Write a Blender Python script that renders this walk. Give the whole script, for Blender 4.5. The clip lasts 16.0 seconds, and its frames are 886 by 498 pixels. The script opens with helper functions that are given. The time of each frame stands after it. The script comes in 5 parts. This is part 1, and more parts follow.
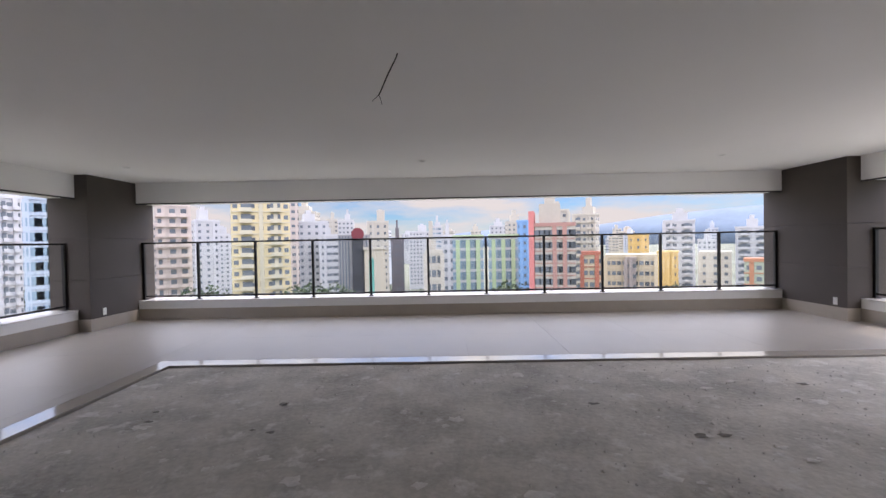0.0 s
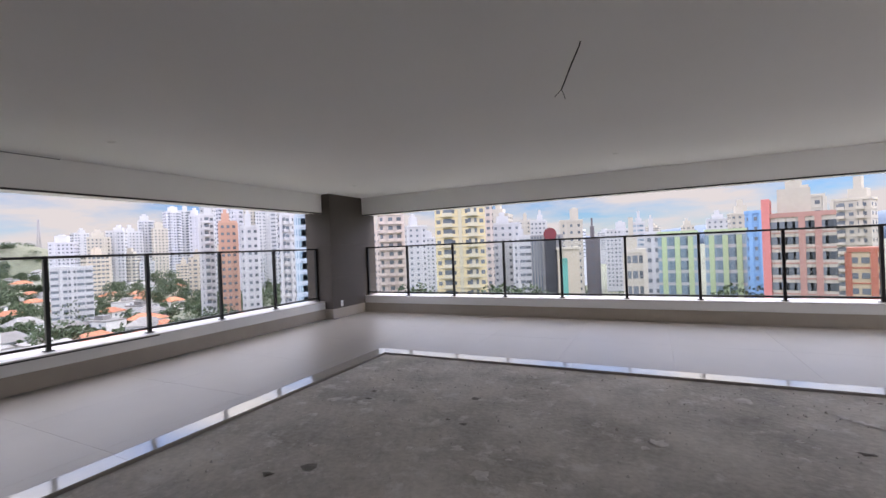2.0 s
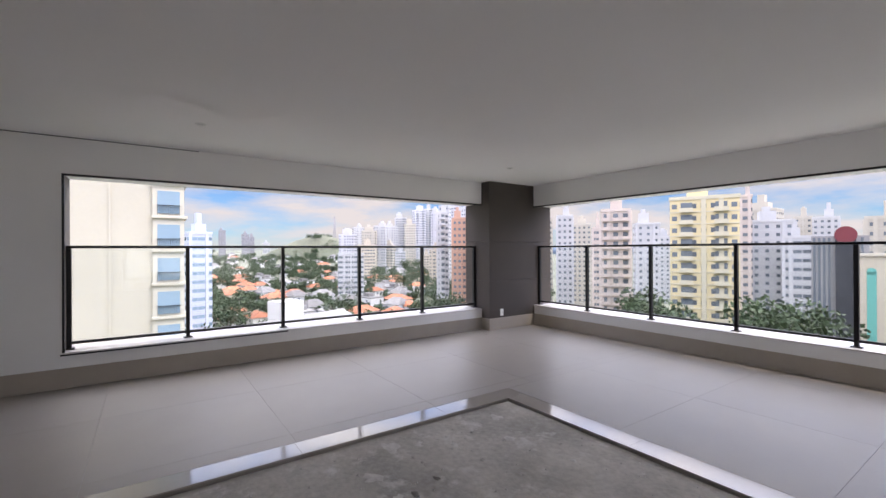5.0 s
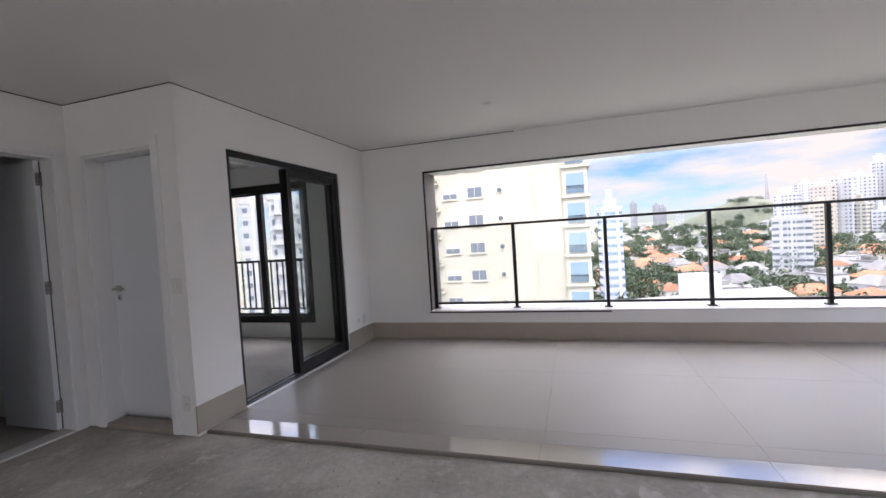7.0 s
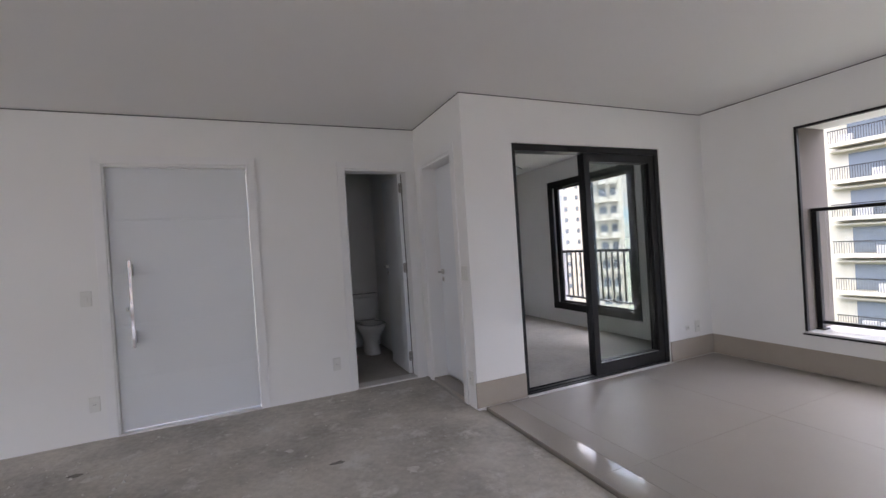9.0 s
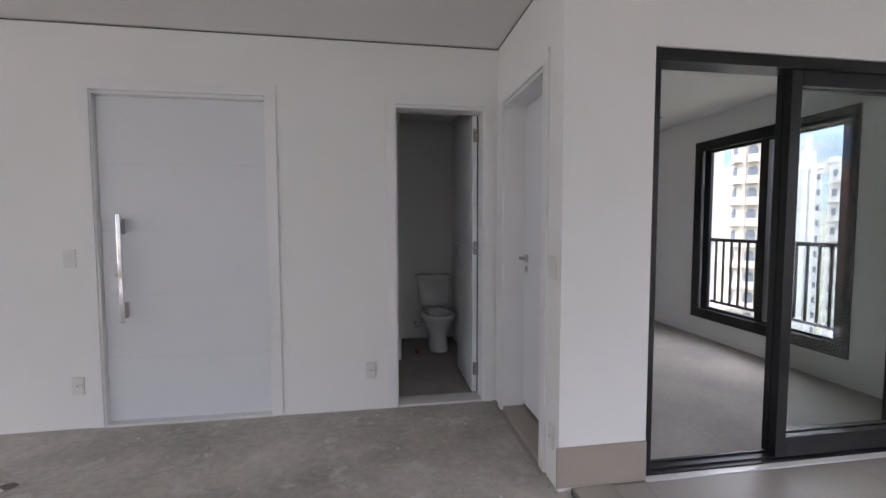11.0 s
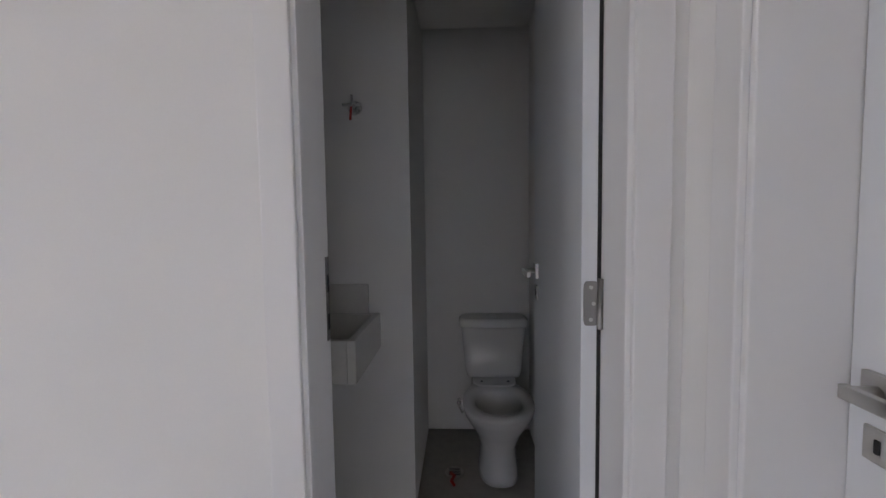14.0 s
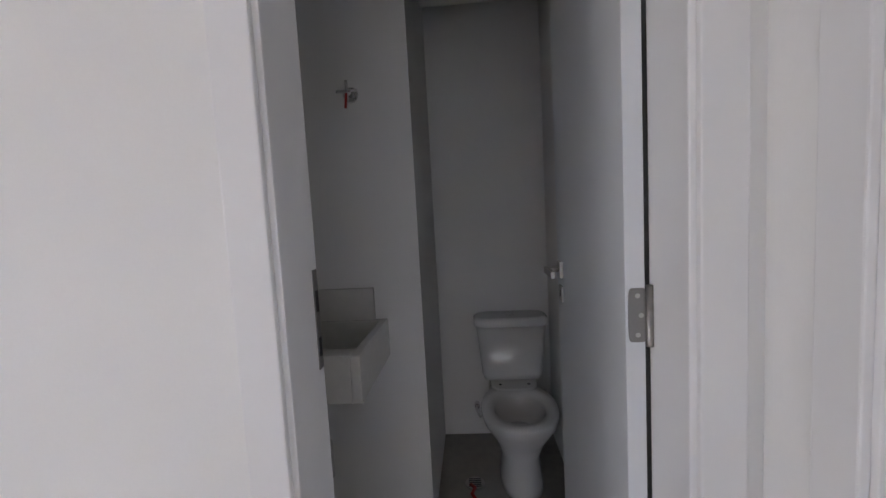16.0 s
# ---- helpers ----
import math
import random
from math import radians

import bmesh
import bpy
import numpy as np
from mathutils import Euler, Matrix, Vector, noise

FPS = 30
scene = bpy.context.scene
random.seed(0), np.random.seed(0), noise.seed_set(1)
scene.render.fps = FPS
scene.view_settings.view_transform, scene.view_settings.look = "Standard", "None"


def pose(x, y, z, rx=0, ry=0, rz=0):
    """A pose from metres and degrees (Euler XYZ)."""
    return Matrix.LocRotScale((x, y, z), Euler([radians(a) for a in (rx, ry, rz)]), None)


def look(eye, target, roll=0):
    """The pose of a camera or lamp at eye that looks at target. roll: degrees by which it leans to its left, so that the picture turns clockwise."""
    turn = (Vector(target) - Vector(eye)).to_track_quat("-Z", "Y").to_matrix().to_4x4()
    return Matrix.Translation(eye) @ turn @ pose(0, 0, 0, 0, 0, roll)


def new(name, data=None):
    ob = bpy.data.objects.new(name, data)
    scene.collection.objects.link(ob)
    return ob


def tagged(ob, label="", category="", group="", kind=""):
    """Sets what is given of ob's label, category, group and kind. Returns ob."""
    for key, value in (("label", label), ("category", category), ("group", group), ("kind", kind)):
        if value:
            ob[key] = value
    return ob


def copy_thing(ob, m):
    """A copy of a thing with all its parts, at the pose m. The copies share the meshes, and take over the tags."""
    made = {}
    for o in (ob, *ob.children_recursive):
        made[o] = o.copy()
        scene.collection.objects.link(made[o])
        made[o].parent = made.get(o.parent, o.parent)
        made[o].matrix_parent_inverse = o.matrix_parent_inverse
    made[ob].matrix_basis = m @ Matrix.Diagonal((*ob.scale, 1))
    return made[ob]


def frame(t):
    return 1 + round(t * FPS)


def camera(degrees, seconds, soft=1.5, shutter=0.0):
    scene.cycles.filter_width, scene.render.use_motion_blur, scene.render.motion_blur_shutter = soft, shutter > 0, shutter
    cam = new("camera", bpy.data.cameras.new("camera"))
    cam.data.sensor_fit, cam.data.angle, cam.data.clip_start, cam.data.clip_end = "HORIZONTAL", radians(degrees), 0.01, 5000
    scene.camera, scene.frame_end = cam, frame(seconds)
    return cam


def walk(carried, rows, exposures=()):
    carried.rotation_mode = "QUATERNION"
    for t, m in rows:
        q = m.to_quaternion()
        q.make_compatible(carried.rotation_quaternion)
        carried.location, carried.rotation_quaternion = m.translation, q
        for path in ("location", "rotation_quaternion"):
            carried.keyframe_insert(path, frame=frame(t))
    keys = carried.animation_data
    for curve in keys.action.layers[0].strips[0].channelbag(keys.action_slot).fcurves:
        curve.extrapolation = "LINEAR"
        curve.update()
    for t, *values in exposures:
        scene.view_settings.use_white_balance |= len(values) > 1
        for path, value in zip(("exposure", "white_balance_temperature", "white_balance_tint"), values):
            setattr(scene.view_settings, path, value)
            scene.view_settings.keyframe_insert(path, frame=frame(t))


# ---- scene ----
cam = camera(92.2, 16.0)
PATH = [
    (0, (0.169, 0.216, 1.34), (0.149, 2.215, 1.307), -1.1),
    (0.5, (0.265, 0.15, 1.35), (-0.213, 2.091, 1.326), -1.4),
    (1, (0.255, 0.129, 1.349), (-0.571, 1.95, 1.334), -2.1),
    (1.5, (0.258, 0.146, 1.347), (-0.648, 1.929, 1.339), -2.3),
    (2, (0.212, 0.277, 1.348), (-0.666, 2.074, 1.343), -2.3),
    (2.5, (0.133, 0.525, 1.367), (-0.615, 2.38, 1.365), -2.5),
    (3, (0.052, 0.866, 1.359), (-0.695, 2.721, 1.355), -2.6),
    (3.2, (0.016, 1.007, 1.397), (-0.782, 2.84, 1.39), -2.8),
    (5.3, (-0.102, 2.432, 1.365), (-1.909, 3.288, 1.351), -0.8),
    (5.5, (-0.109, 2.548, 1.36), (-2.008, 3.174, 1.333), -1.5),
    (6, (-0.192, 2.851, 1.343), (-2.19, 2.897, 1.285), -2.1),
    (6.5, (-0.345, 3.117, 1.303), (-2.313, 2.765, 1.232), -2.7),
    (7, (-0.556, 3.359, 1.325), (-2.467, 2.773, 1.261), -3.6),
    (7.5, (-0.774, 3.637, 1.335), (-2.524, 2.67, 1.277), -4.0),
    (8, (-0.963, 3.747, 1.307), (-2.494, 2.46, 1.274), -4.5),
    (8.5, (-1.167, 3.781, 1.326), (-2.357, 2.174, 1.309), -4.7),
    (9, (-1.385, 3.725, 1.309), (-2.187, 1.893, 1.297), -3.7),
    (9.2, (-1.457, 3.663, 1.294), (-2.132, 1.78, 1.273), -3.3),
    (11.3, (-2.122, 2.367, 1.297), (-2.43, 0.395, 1.169), -0.1),
    (11.5, (-2.153, 2.209, 1.286), (-2.456, 0.236, 1.155), -0.1),
    (12, (-2.272, 1.829, 1.287), (-2.493, -0.154, 1.154), 0.3),
    (12.5, (-2.357, 1.441, 1.289), (-2.511, -0.549, 1.159), -0.0),
    (13, (-2.446, 1.071, 1.274), (-2.502, -0.925, 1.152), -0.2),
    (13.5, (-2.5, 0.726, 1.282), (-2.494, -1.27, 1.156), -0.3),
    (14, (-2.52, 0.403, 1.296), (-2.432, -1.591, 1.167), -0.8),
    (14.5, (-2.57, 0.141, 1.306), (-2.274, -1.832, 1.165), -1.3),
    (15, (-2.611, -0.03, 1.312), (-2.184, -1.977, 1.152), -1.0),
    (15.3, (-2.601, -0.032, 1.319), (-2.172, -1.979, 1.161), -1.4),
    (15.5, (-2.581, 0.013, 1.322), (-2.16, -1.934, 1.145), -1.5),
    (16, (-2.514, 0.232, 1.314), (-2.374, -1.756, 1.142), -3.1),
]
EXPOSURE = [(t, stops, 6900, 20) for t, stops in ((0, 1.3), (3, 1.25), (5.5, 1.42), (7, 1.65), (9, 2.05), (11.5, 2.3), (12.5, 2.35), (13.5, 2.42), (14.2, 2.8), (15, 3.2), (15.5, 3.2), (16, 2.95))]
walk(cam, [(t, look(eye, target, roll)) for t, eye, target, roll in PATH], EXPOSURE)
SKY, SUN_POWER, EAST_POWER = 0.15, 0.8, 15.0

# ---- world, sun ----
SUN = Vector((0.59, 0.30, 1.0)).normalized()
world = bpy.data.worlds.new("world")
scene.world = world
world.use_nodes = True
wn, wl = world.node_tree.nodes, world.node_tree.links
wn.clear()
w_out = wn.new("ShaderNodeOutputWorld")
w_bg = wn.new("ShaderNodeBackground")
w_sky = wn.new("ShaderNodeTexSky")
w_sky.sky_type = "NISHITA"
w_sky.sun_disc = False
w_sky.sun_elevation = math.asin(SUN.z)
w_sky.sun_rotation = math.atan2(SUN.x, SUN.y)
w_sky.dust_density = 0.2
w_bg.inputs["Strength"].default_value = SKY
w_co = wn.new("ShaderNodeTexCoord")
w_map = wn.new("ShaderNodeMapping")
w_map.inputs["Scale"].default_value = (1.0, 1.0, 4.5)
w_noise = wn.new("ShaderNodeTexNoise")
w_noise.inputs["Scale"].default_value, w_noise.inputs["Detail"].default_value, w_noise.inputs["Roughness"].default_value = 3.2, 9, 0.58
w_ramp = wn.new("ShaderNodeMapRange")
w_ramp.inputs["From Min"].default_value, w_ramp.inputs["From Max"].default_value = 0.36, 0.57
w_mix = wn.new("ShaderNodeMix")
w_mix.data_type = "RGBA"
w_sep = wn.new("ShaderNodeSeparateXYZ")
w_grad = wn.new("ShaderNodeMapRange")
w_grad.inputs["From Min"].default_value, w_grad.inputs["From Max"].default_value = 0.13, 0.48
w_grad.inputs["To Min"].default_value, w_grad.inputs["To Max"].default_value = 0.34, 2.6
w_cloud = wn.new("ShaderNodeVectorMath")
w_cloud.operation = "SCALE"
wl.new(w_co.outputs["Generated"], w_sep.inputs[0])
wl.new(w_sep.outputs["Z"], w_grad.inputs["Value"])
wl.new(w_grad.outputs[0], w_cloud.inputs["Scale"])
w_mix.inputs["B"].default_value = (5.95, 5.95, 6.0, 1)
wl.new(w_co.outputs["Generated"], w_map.inputs["Vector"])
wl.new(w_map.outputs[0], w_noise.inputs["Vector"])
wl.new(w_noise.outputs["Fac"], w_ramp.inputs["Value"])
wl.new(w_ramp.outputs[0], w_mix.inputs["Factor"])
w_tint = wn.new("ShaderNodeVectorMath")
w_tint.operation = "MULTIPLY"
w_tint.inputs[1].default_value = (0.46, 0.72, 1.08)
wl.new(w_sky.outputs[0], w_tint.inputs[0])
wl.new(w_tint.outputs[0], w_mix.inputs["A"])
wl.new(w_mix.outputs["Result"], w_cloud.inputs[0])
wl.new(w_cloud.outputs[0], w_bg.inputs["Color"])
wl.new(w_bg.outputs[0], w_out.inputs["Surface"])
sun_data = bpy.data.lights.new("sun", "SUN")
sun_data.energy, sun_data.angle, sun_data.color = SUN_POWER, radians(0.6), (1.0, 0.95, 0.87)
sun = new("sun", sun_data)
sun.matrix_world = look(SUN * 60, (0, 0, 0))

# unseen area lamp added in the east opening, boosts the sky light indoors
east = bpy.data.lights.new("east_sky_boost", "AREA")
east.shape, east.size, east.size_y, east.energy, east.color = "RECTANGLE", 4.0, 1.7, EAST_POWER, (0.98, 0.99, 1.0)
new("east_sky_boost", east).matrix_world = look((6.72, 3.65, 1.26), (0, 3.65, 1.26))


# ---- materials ----
def mat(name, color, rough=0.6, metal=0.0, var=0.08, scale=4.0, fine=60.0, bump=0.05, depth=0.004, vary=0.0, spec=0.5, stain=None, stain_scale=1.2, stain_lo=0.5, stain_hi=0.7):
    m = bpy.data.materials.new(name)
    m.use_nodes = True
    n, l = m.node_tree.nodes, m.node_tree.links
    p = n["Principled BSDF"]
    p.inputs["Roughness"].default_value = rough
    p.inputs["Metallic"].default_value = metal
    p.inputs["Specular IOR Level"].default_value = spec
    co = n.new("ShaderNodeTexCoord")
    big = n.new("ShaderNodeTexNoise")
    big.inputs["Scale"].default_value, big.inputs["Detail"].default_value = scale, 6
    small = n.new("ShaderNodeTexNoise")
    small.inputs["Scale"].default_value, small.inputs["Detail"].default_value = fine, 4
    l.new(co.outputs["Object"], big.inputs["Vector"])
    l.new(co.outputs["Object"], small.inputs["Vector"])
    add = n.new("ShaderNodeMath")
    add.operation = "MULTIPLY_ADD"
    add.inputs[1].default_value = 0.4
    l.new(small.outputs["Fac"], add.inputs[0])
    l.new(big.outputs["Fac"], add.inputs[2])
    ramp = n.new("ShaderNodeMapRange")
    ramp.inputs["From Min"].default_value, ramp.inputs["From Max"].default_value = 0.4, 1.0
    ramp.inputs["To Min"].default_value, ramp.inputs["To Max"].default_value = 1 - var, 1 + var
    l.new(add.outputs[0], ramp.inputs["Value"])
    mul = n.new("ShaderNodeVectorMath")
    mul.operation = "SCALE"
    mul.inputs[0].default_value = color
    l.new(ramp.outputs[0], mul.inputs["Scale"])
    last = mul.outputs[0]
    if vary:
        info = n.new("ShaderNodeObjectInfo")
        r2 = n.new("ShaderNodeMapRange")
        r2.inputs["To Min"].default_value, r2.inputs["To Max"].default_value = 1 - vary, 1 + vary
        l.new(info.outputs["Random"], r2.inputs["Value"])
        m2 = n.new("ShaderNodeVectorMath")
        m2.operation = "SCALE"
        l.new(last, m2.inputs[0])
        l.new(r2.outputs[0], m2.inputs["Scale"])
        last = m2.outputs[0]
    if stain:
        sn = n.new("ShaderNodeTexNoise")
        sn.inputs["Scale"].default_value, sn.inputs["Detail"].default_value, sn.inputs["Roughness"].default_value = stain_scale, 9, 0.7
        l.new(co.outputs["Object"], sn.inputs["Vector"])
        sr = n.new("ShaderNodeMapRange")
        sr.inputs["From Min"].default_value, sr.inputs["From Max"].default_value = stain_lo, stain_hi
        l.new(sn.outputs["Fac"], sr.inputs["Value"])
        mx = n.new("ShaderNodeMix")
        mx.data_type = "RGBA"
        l.new(sr.outputs[0], mx.inputs["Factor"])
        l.new(last, mx.inputs["A"])
        mx.inputs["B"].default_value = (*stain, 1)
        last = mx.outputs["Result"]
    l.new(last, p.inputs["Base Color"])
    if bump:
        b = n.new("ShaderNodeBump")
        b.inputs["Strength"].default_value, b.inputs["Distance"].default_value = bump, depth
        l.new(add.outputs[0], b.inputs["Height"])
        l.new(b.outputs[0], p.inputs["Normal"])
    return m


def glass_mat(name, tint, rough=0.0):
    """Thin clear glass: see-through, with the gloss of its surface."""
    m = bpy.data.materials.new(name)
    m.use_nodes = True
    n, l = m.node_tree.nodes, m.node_tree.links
    n.clear()
    out = n.new("ShaderNodeOutputMaterial")
    tr = n.new("ShaderNodeBsdfTransparent")
    tr.inputs["Color"].default_value = (*tint, 1)
    gl = n.new("ShaderNodeBsdfGlossy")
    gl.inputs["Roughness"].default_value = rough
    lw = n.new("ShaderNodeLayerWeight")
    pw = n.new("ShaderNodeMath")
    pw.operation = "POWER"
    pw.inputs[1].default_value = 5.0
    fr = n.new("ShaderNodeMath")
    fr.operation = "MULTIPLY_ADD"
    fr.inputs[1].default_value, fr.inputs[2].default_value = 0.6, 0.03
    l.new(lw.outputs["Facing"], pw.inputs[0])
    l.new(pw.outputs[0], fr.inputs[0])
    mx = n.new("ShaderNodeMixShader")
    l.new(fr.outputs[0], mx.inputs[0])
    l.new(tr.outputs[0], mx.inputs[1])
    l.new(gl.outputs[0], mx.inputs[2])
    l.new(mx.outputs[0], out.inputs["Surface"])
    return m


M_WALL = mat("wall_paint", (0.84, 0.838, 0.825), 0.75, var=0.025, scale=1.5, fine=180, bump=0.06, depth=0.002)
M_CEIL = mat("ceiling_paint", (0.82, 0.81, 0.79), 0.85, var=0.02, scale=0.8, fine=150, bump=0.03, depth=0.002)
# dark colour stands in for the shade inside the ceiling gap
M_GAP_SHADE = mat("gap_shade", (0.12, 0.12, 0.12), 0.9, bump=0)
M_BROWN = mat("brown_column_paint", (0.062, 0.050, 0.043), 0.7, var=0.10, scale=2, fine=250, bump=0.25, depth=0.003)
M_TILE = mat("matte_porcelain", (0.31, 0.282, 0.252), 0.42, var=0.035, scale=3, fine=40, bump=0.015, depth=0.001, vary=0.02)
M_BORDER = mat("polished_porcelain", (0.38, 0.348, 0.312), 0.09, var=0.04, scale=3, fine=30, bump=0.0, vary=0.03, spec=0.8)
M_STONE = mat("beige_stone_skirting", (0.38, 0.335, 0.285), 0.35, var=0.05, scale=5, fine=60, bump=0.02)
M_CAP = mat("white_granite_cap", (0.72, 0.71, 0.70), 0.22, var=0.06, scale=30, fine=200, bump=0.02)
M_STONEGREY = mat("grey_brown_paint", (0.17, 0.145, 0.125), 0.75, var=0.05, scale=3)
M_GROUT = mat("grout", (0.26, 0.235, 0.21), 0.9)
M_ALU = mat("black_aluminium", (0.012, 0.012, 0.013), 0.38, 0.3, var=0.1, bump=0.02)
M_GLASS = glass_mat("clear_glass", (0.97, 0.985, 0.98))
M_DGLASS = glass_mat("sliding_door_glass", (0.90, 0.92, 0.91))
M_DOOR = mat("white_lacquer", (0.74, 0.765, 0.79), 0.32, var=0.012, scale=2, fine=90, bump=0.01)
M_TRIM = mat("white_trim", (0.83, 0.83, 0.83), 0.4, var=0.012, scale=3, fine=90, bump=0.01)
M_STEEL = mat("brushed_steel", (0.55, 0.54, 0.52), 0.3, 1.0, var=0.05, fine=300, bump=0.03)
M_HINGE = mat("dull_hinge_steel", (0.30, 0.29, 0.28), 0.4, 1.0, var=0.08, fine=300, bump=0.03)
M_CHROME = mat("chrome", (0.75, 0.75, 0.76), 0.08, 1.0, var=0.02, bump=0)
M_CERAM = mat("white_ceramic", (0.80, 0.80, 0.79), 0.08, var=0.01, bump=0, spec=0.6)
M_PLATE = mat("white_plastic", (0.74, 0.74, 0.71), 0.35, var=0.01, bump=0)
M_DARK = mat("dark_hole", (0.02, 0.02, 0.02), 0.6, bump=0)
M_WIRE = mat("black_cable", (0.01, 0.01, 0.01), 0.5, bump=0)
M_RED = mat("red_plastic", (0.45, 0.03, 0.02), 0.4, bump=0)
M_SCREED = mat("bare_screed", (0.45, 0.423, 0.385), 0.85, var=0.42, scale=1.6, fine=26, bump=0.9, depth=0.014, stain=(0.60, 0.58, 0.55), stain_scale=4.5, stain_lo=0.55, stain_hi=0.66)
M_CLEAN = mat("smooth_screed", (0.38, 0.36, 0.33), 0.8, var=0.25, scale=1.6, fine=30, bump=0.25, depth=0.006)
M_CRUMB = mat("mortar_crumb", (0.58, 0.56, 0.53), 0.9, var=0.2, scale=20)
M_PIT = mat("dark_mortar_patch", (0.19, 0.178, 0.162), 0.95, var=0.3, scale=15, bump=0.5)


# ---- mesh helpers ----
def box_bm(x0, y0, z0, x1, y1, z1, bevel=0.0, bm=None):
    bm = bm or bmesh.new()
    r = bmesh.ops.create_cube(bm, size=1)
    for v in r["verts"]:
        v.co = Vector(((x0 + x1) / 2 + v.co.x * (x1 - x0), (y0 + y1) / 2 + v.co.y * (y1 - y0), (z0 + z1) / 2 + v.co.z * (z1 - z0)))
    if bevel:
        es = list({e for v in r["verts"] for e in v.link_edges})
        bmesh.ops.bevel(bm, geom=es, offset=bevel, segments=2, affect="EDGES", profile=0.6)
    return bm


def tube_bm(points, radius, segs=12, bm=None):
    """A round rod along the points."""
    bm = bm or bmesh.new()
    pts = [Vector(p) for p in points]
    rings = []
    for i, p in enumerate(pts):
        d = (pts[min(i + 1, len(pts) - 1)] - pts[max(i - 1, 0)]).normalized()
        a = d.orthogonal().normalized() if not rings else (rings[-1][1] - d * rings[-1][1].dot(d)).normalized()
        b = d.cross(a)
        rings.append(([bm.verts.new(p + radius * (math.cos(2 * math.pi * k / segs) * a + math.sin(2 * math.pi * k / segs) * b)) for k in range(segs)], a))
    for (r0, _), (r1, _) in zip(rings, rings[1:]):
        for k in range(segs):
            f = bm.faces.new((r0[k], r0[(k + 1) % segs], r1[(k + 1) % segs], r1[k]))
            f.smooth = True
    bm.faces.new(rings[0][0][::-1])
    bm.faces.new(rings[-1][0])
    return bm


def loft_bm(sections, segs=32, bm=None, cap=True):
    """Sections of (cx, cy, z, rx, ry, power): rounded outlines stacked and joined."""
    bm = bm or bmesh.new()
    rings = []
    for cx, cy, z, rx, ry, pw in sections:
        ring = []
        for k in range(segs):
            a = 2 * math.pi * k / segs
            c, s = math.cos(a), math.sin(a)
            ring.append(bm.verts.new((cx + rx * math.copysign(abs(c) ** (2 / pw), c), cy + ry * math.copysign(abs(s) ** (2 / pw), s), z)))
        rings.append(ring)
    for r0, r1 in zip(rings, rings[1:]):
        for k in range(segs):
            f = bm.faces.new((r0[k], r0[(k + 1) % segs], r1[(k + 1) % segs], r1[k]))
            f.smooth = True
    if cap:
        bm.faces.new(rings[0][::-1])
        bm.faces.new(rings[-1])
    return bm


def mesh_of(name, bm, material):
    bmesh.ops.recalc_face_normals(bm, faces=bm.faces)
    me = bpy.data.meshes.new(name)
    bm.to_mesh(me)
    bm.free()
    me.materials.append(material)
    return me


def part(name, bm, material, parent=None, label=""):
    ob = new(name, mesh_of(name, bm, material))
    if parent:
        ob.parent = parent
    return tagged(ob, label)


def thing(name, label, category, group="", kind="", at=(0, 0, 0), turn=0):
    ob = new(name)
    ob.empty_display_size = 0.1
    ob.matrix_basis = pose(*at, 0, 0, turn)
    return tagged(ob, label, category, group, kind)


def structure(name, bm, material, label, category):
    return tagged(part(name, bm, material), label, category, "", "structure")


# ---- the plan, in metres ----
CEIL = 2.53
SCR = -0.02
XL, XR = -5.785, 6.50          # inner faces of the side curbs
YF = 8.07                      # inner face of the front curb
YS = 0.69                      # wall with the sliding door
XC = -2.935                    # short wall with the closet door
YD = -0.41                     # wall with the entry door
CURB, HEAD = 0.355, 2.16       # openings, sill and head
CX, CXR = -5.58, 6.29          # faces of the two corner columns
OUT = 0.45                     # depth of the outer walls

# ---- floors ----
floor = structure("floor", box_bm(XL - OUT, -3.2, -0.30, XR + OUT, YF + OUT, SCR - 0.06), M_GROUT, "concrete slab under the rooms", "floor")


def grid_bm(x0, y0, x1, y1, z, step, amp):
    bm = bmesh.new()
    nx, ny = max(2, int((x1 - x0) / step)), max(2, int((y1 - y0) / step))
    vs = [[bm.verts.new((x0 + (x1 - x0) * i / nx, y0 + (y1 - y0) * j / ny, z + amp * (noise.noise((i * step * 1.3, j * step * 1.3, 3.1)) + 0.5 * noise.noise((i * step * 4, j * step * 4, 7)))))
           for j in range(ny + 1)] for i in range(nx + 1)]
    for i in range(nx):
        for j in range(ny):
            bm.faces.new((vs[i][j], vs[i + 1][j], vs[i + 1][j + 1], vs[i][j + 1])).smooth = True
    return bm


structure("floor_screed", grid_bm(-2.99, YD - 0.01, XR + 0.02, 4.97, SCR - 0.004, 0.06, 0.006), M_SCREED, "rough grey unfinished cement screed with pits and crumbs", "floor")
structure("floor_side_room", grid_bm(-5.8, -2.95, -2.9, YS - 0.14, SCR, 0.15, 0.003), M_CLEAN, "bare grey cement screed of the side room", "floor")
structure("floor_toilet_room", grid_bm(-2.97, -2.3, -1.6, YD - 0.0105, SCR + 0.002, 0.1, 0.002), M_CLEAN, "bare grey cement screed of the toilet room", "floor")

# ---- ceilings, with a shadow gap along the painted walls ----
structure("ceiling", box_bm(XL + 0.002, YD + 0.012, CEIL, XR - 0.002, YF - 0.002, CEIL + 0.03), M_CEIL, "smooth off-white plasterboard ceiling", "ceiling")
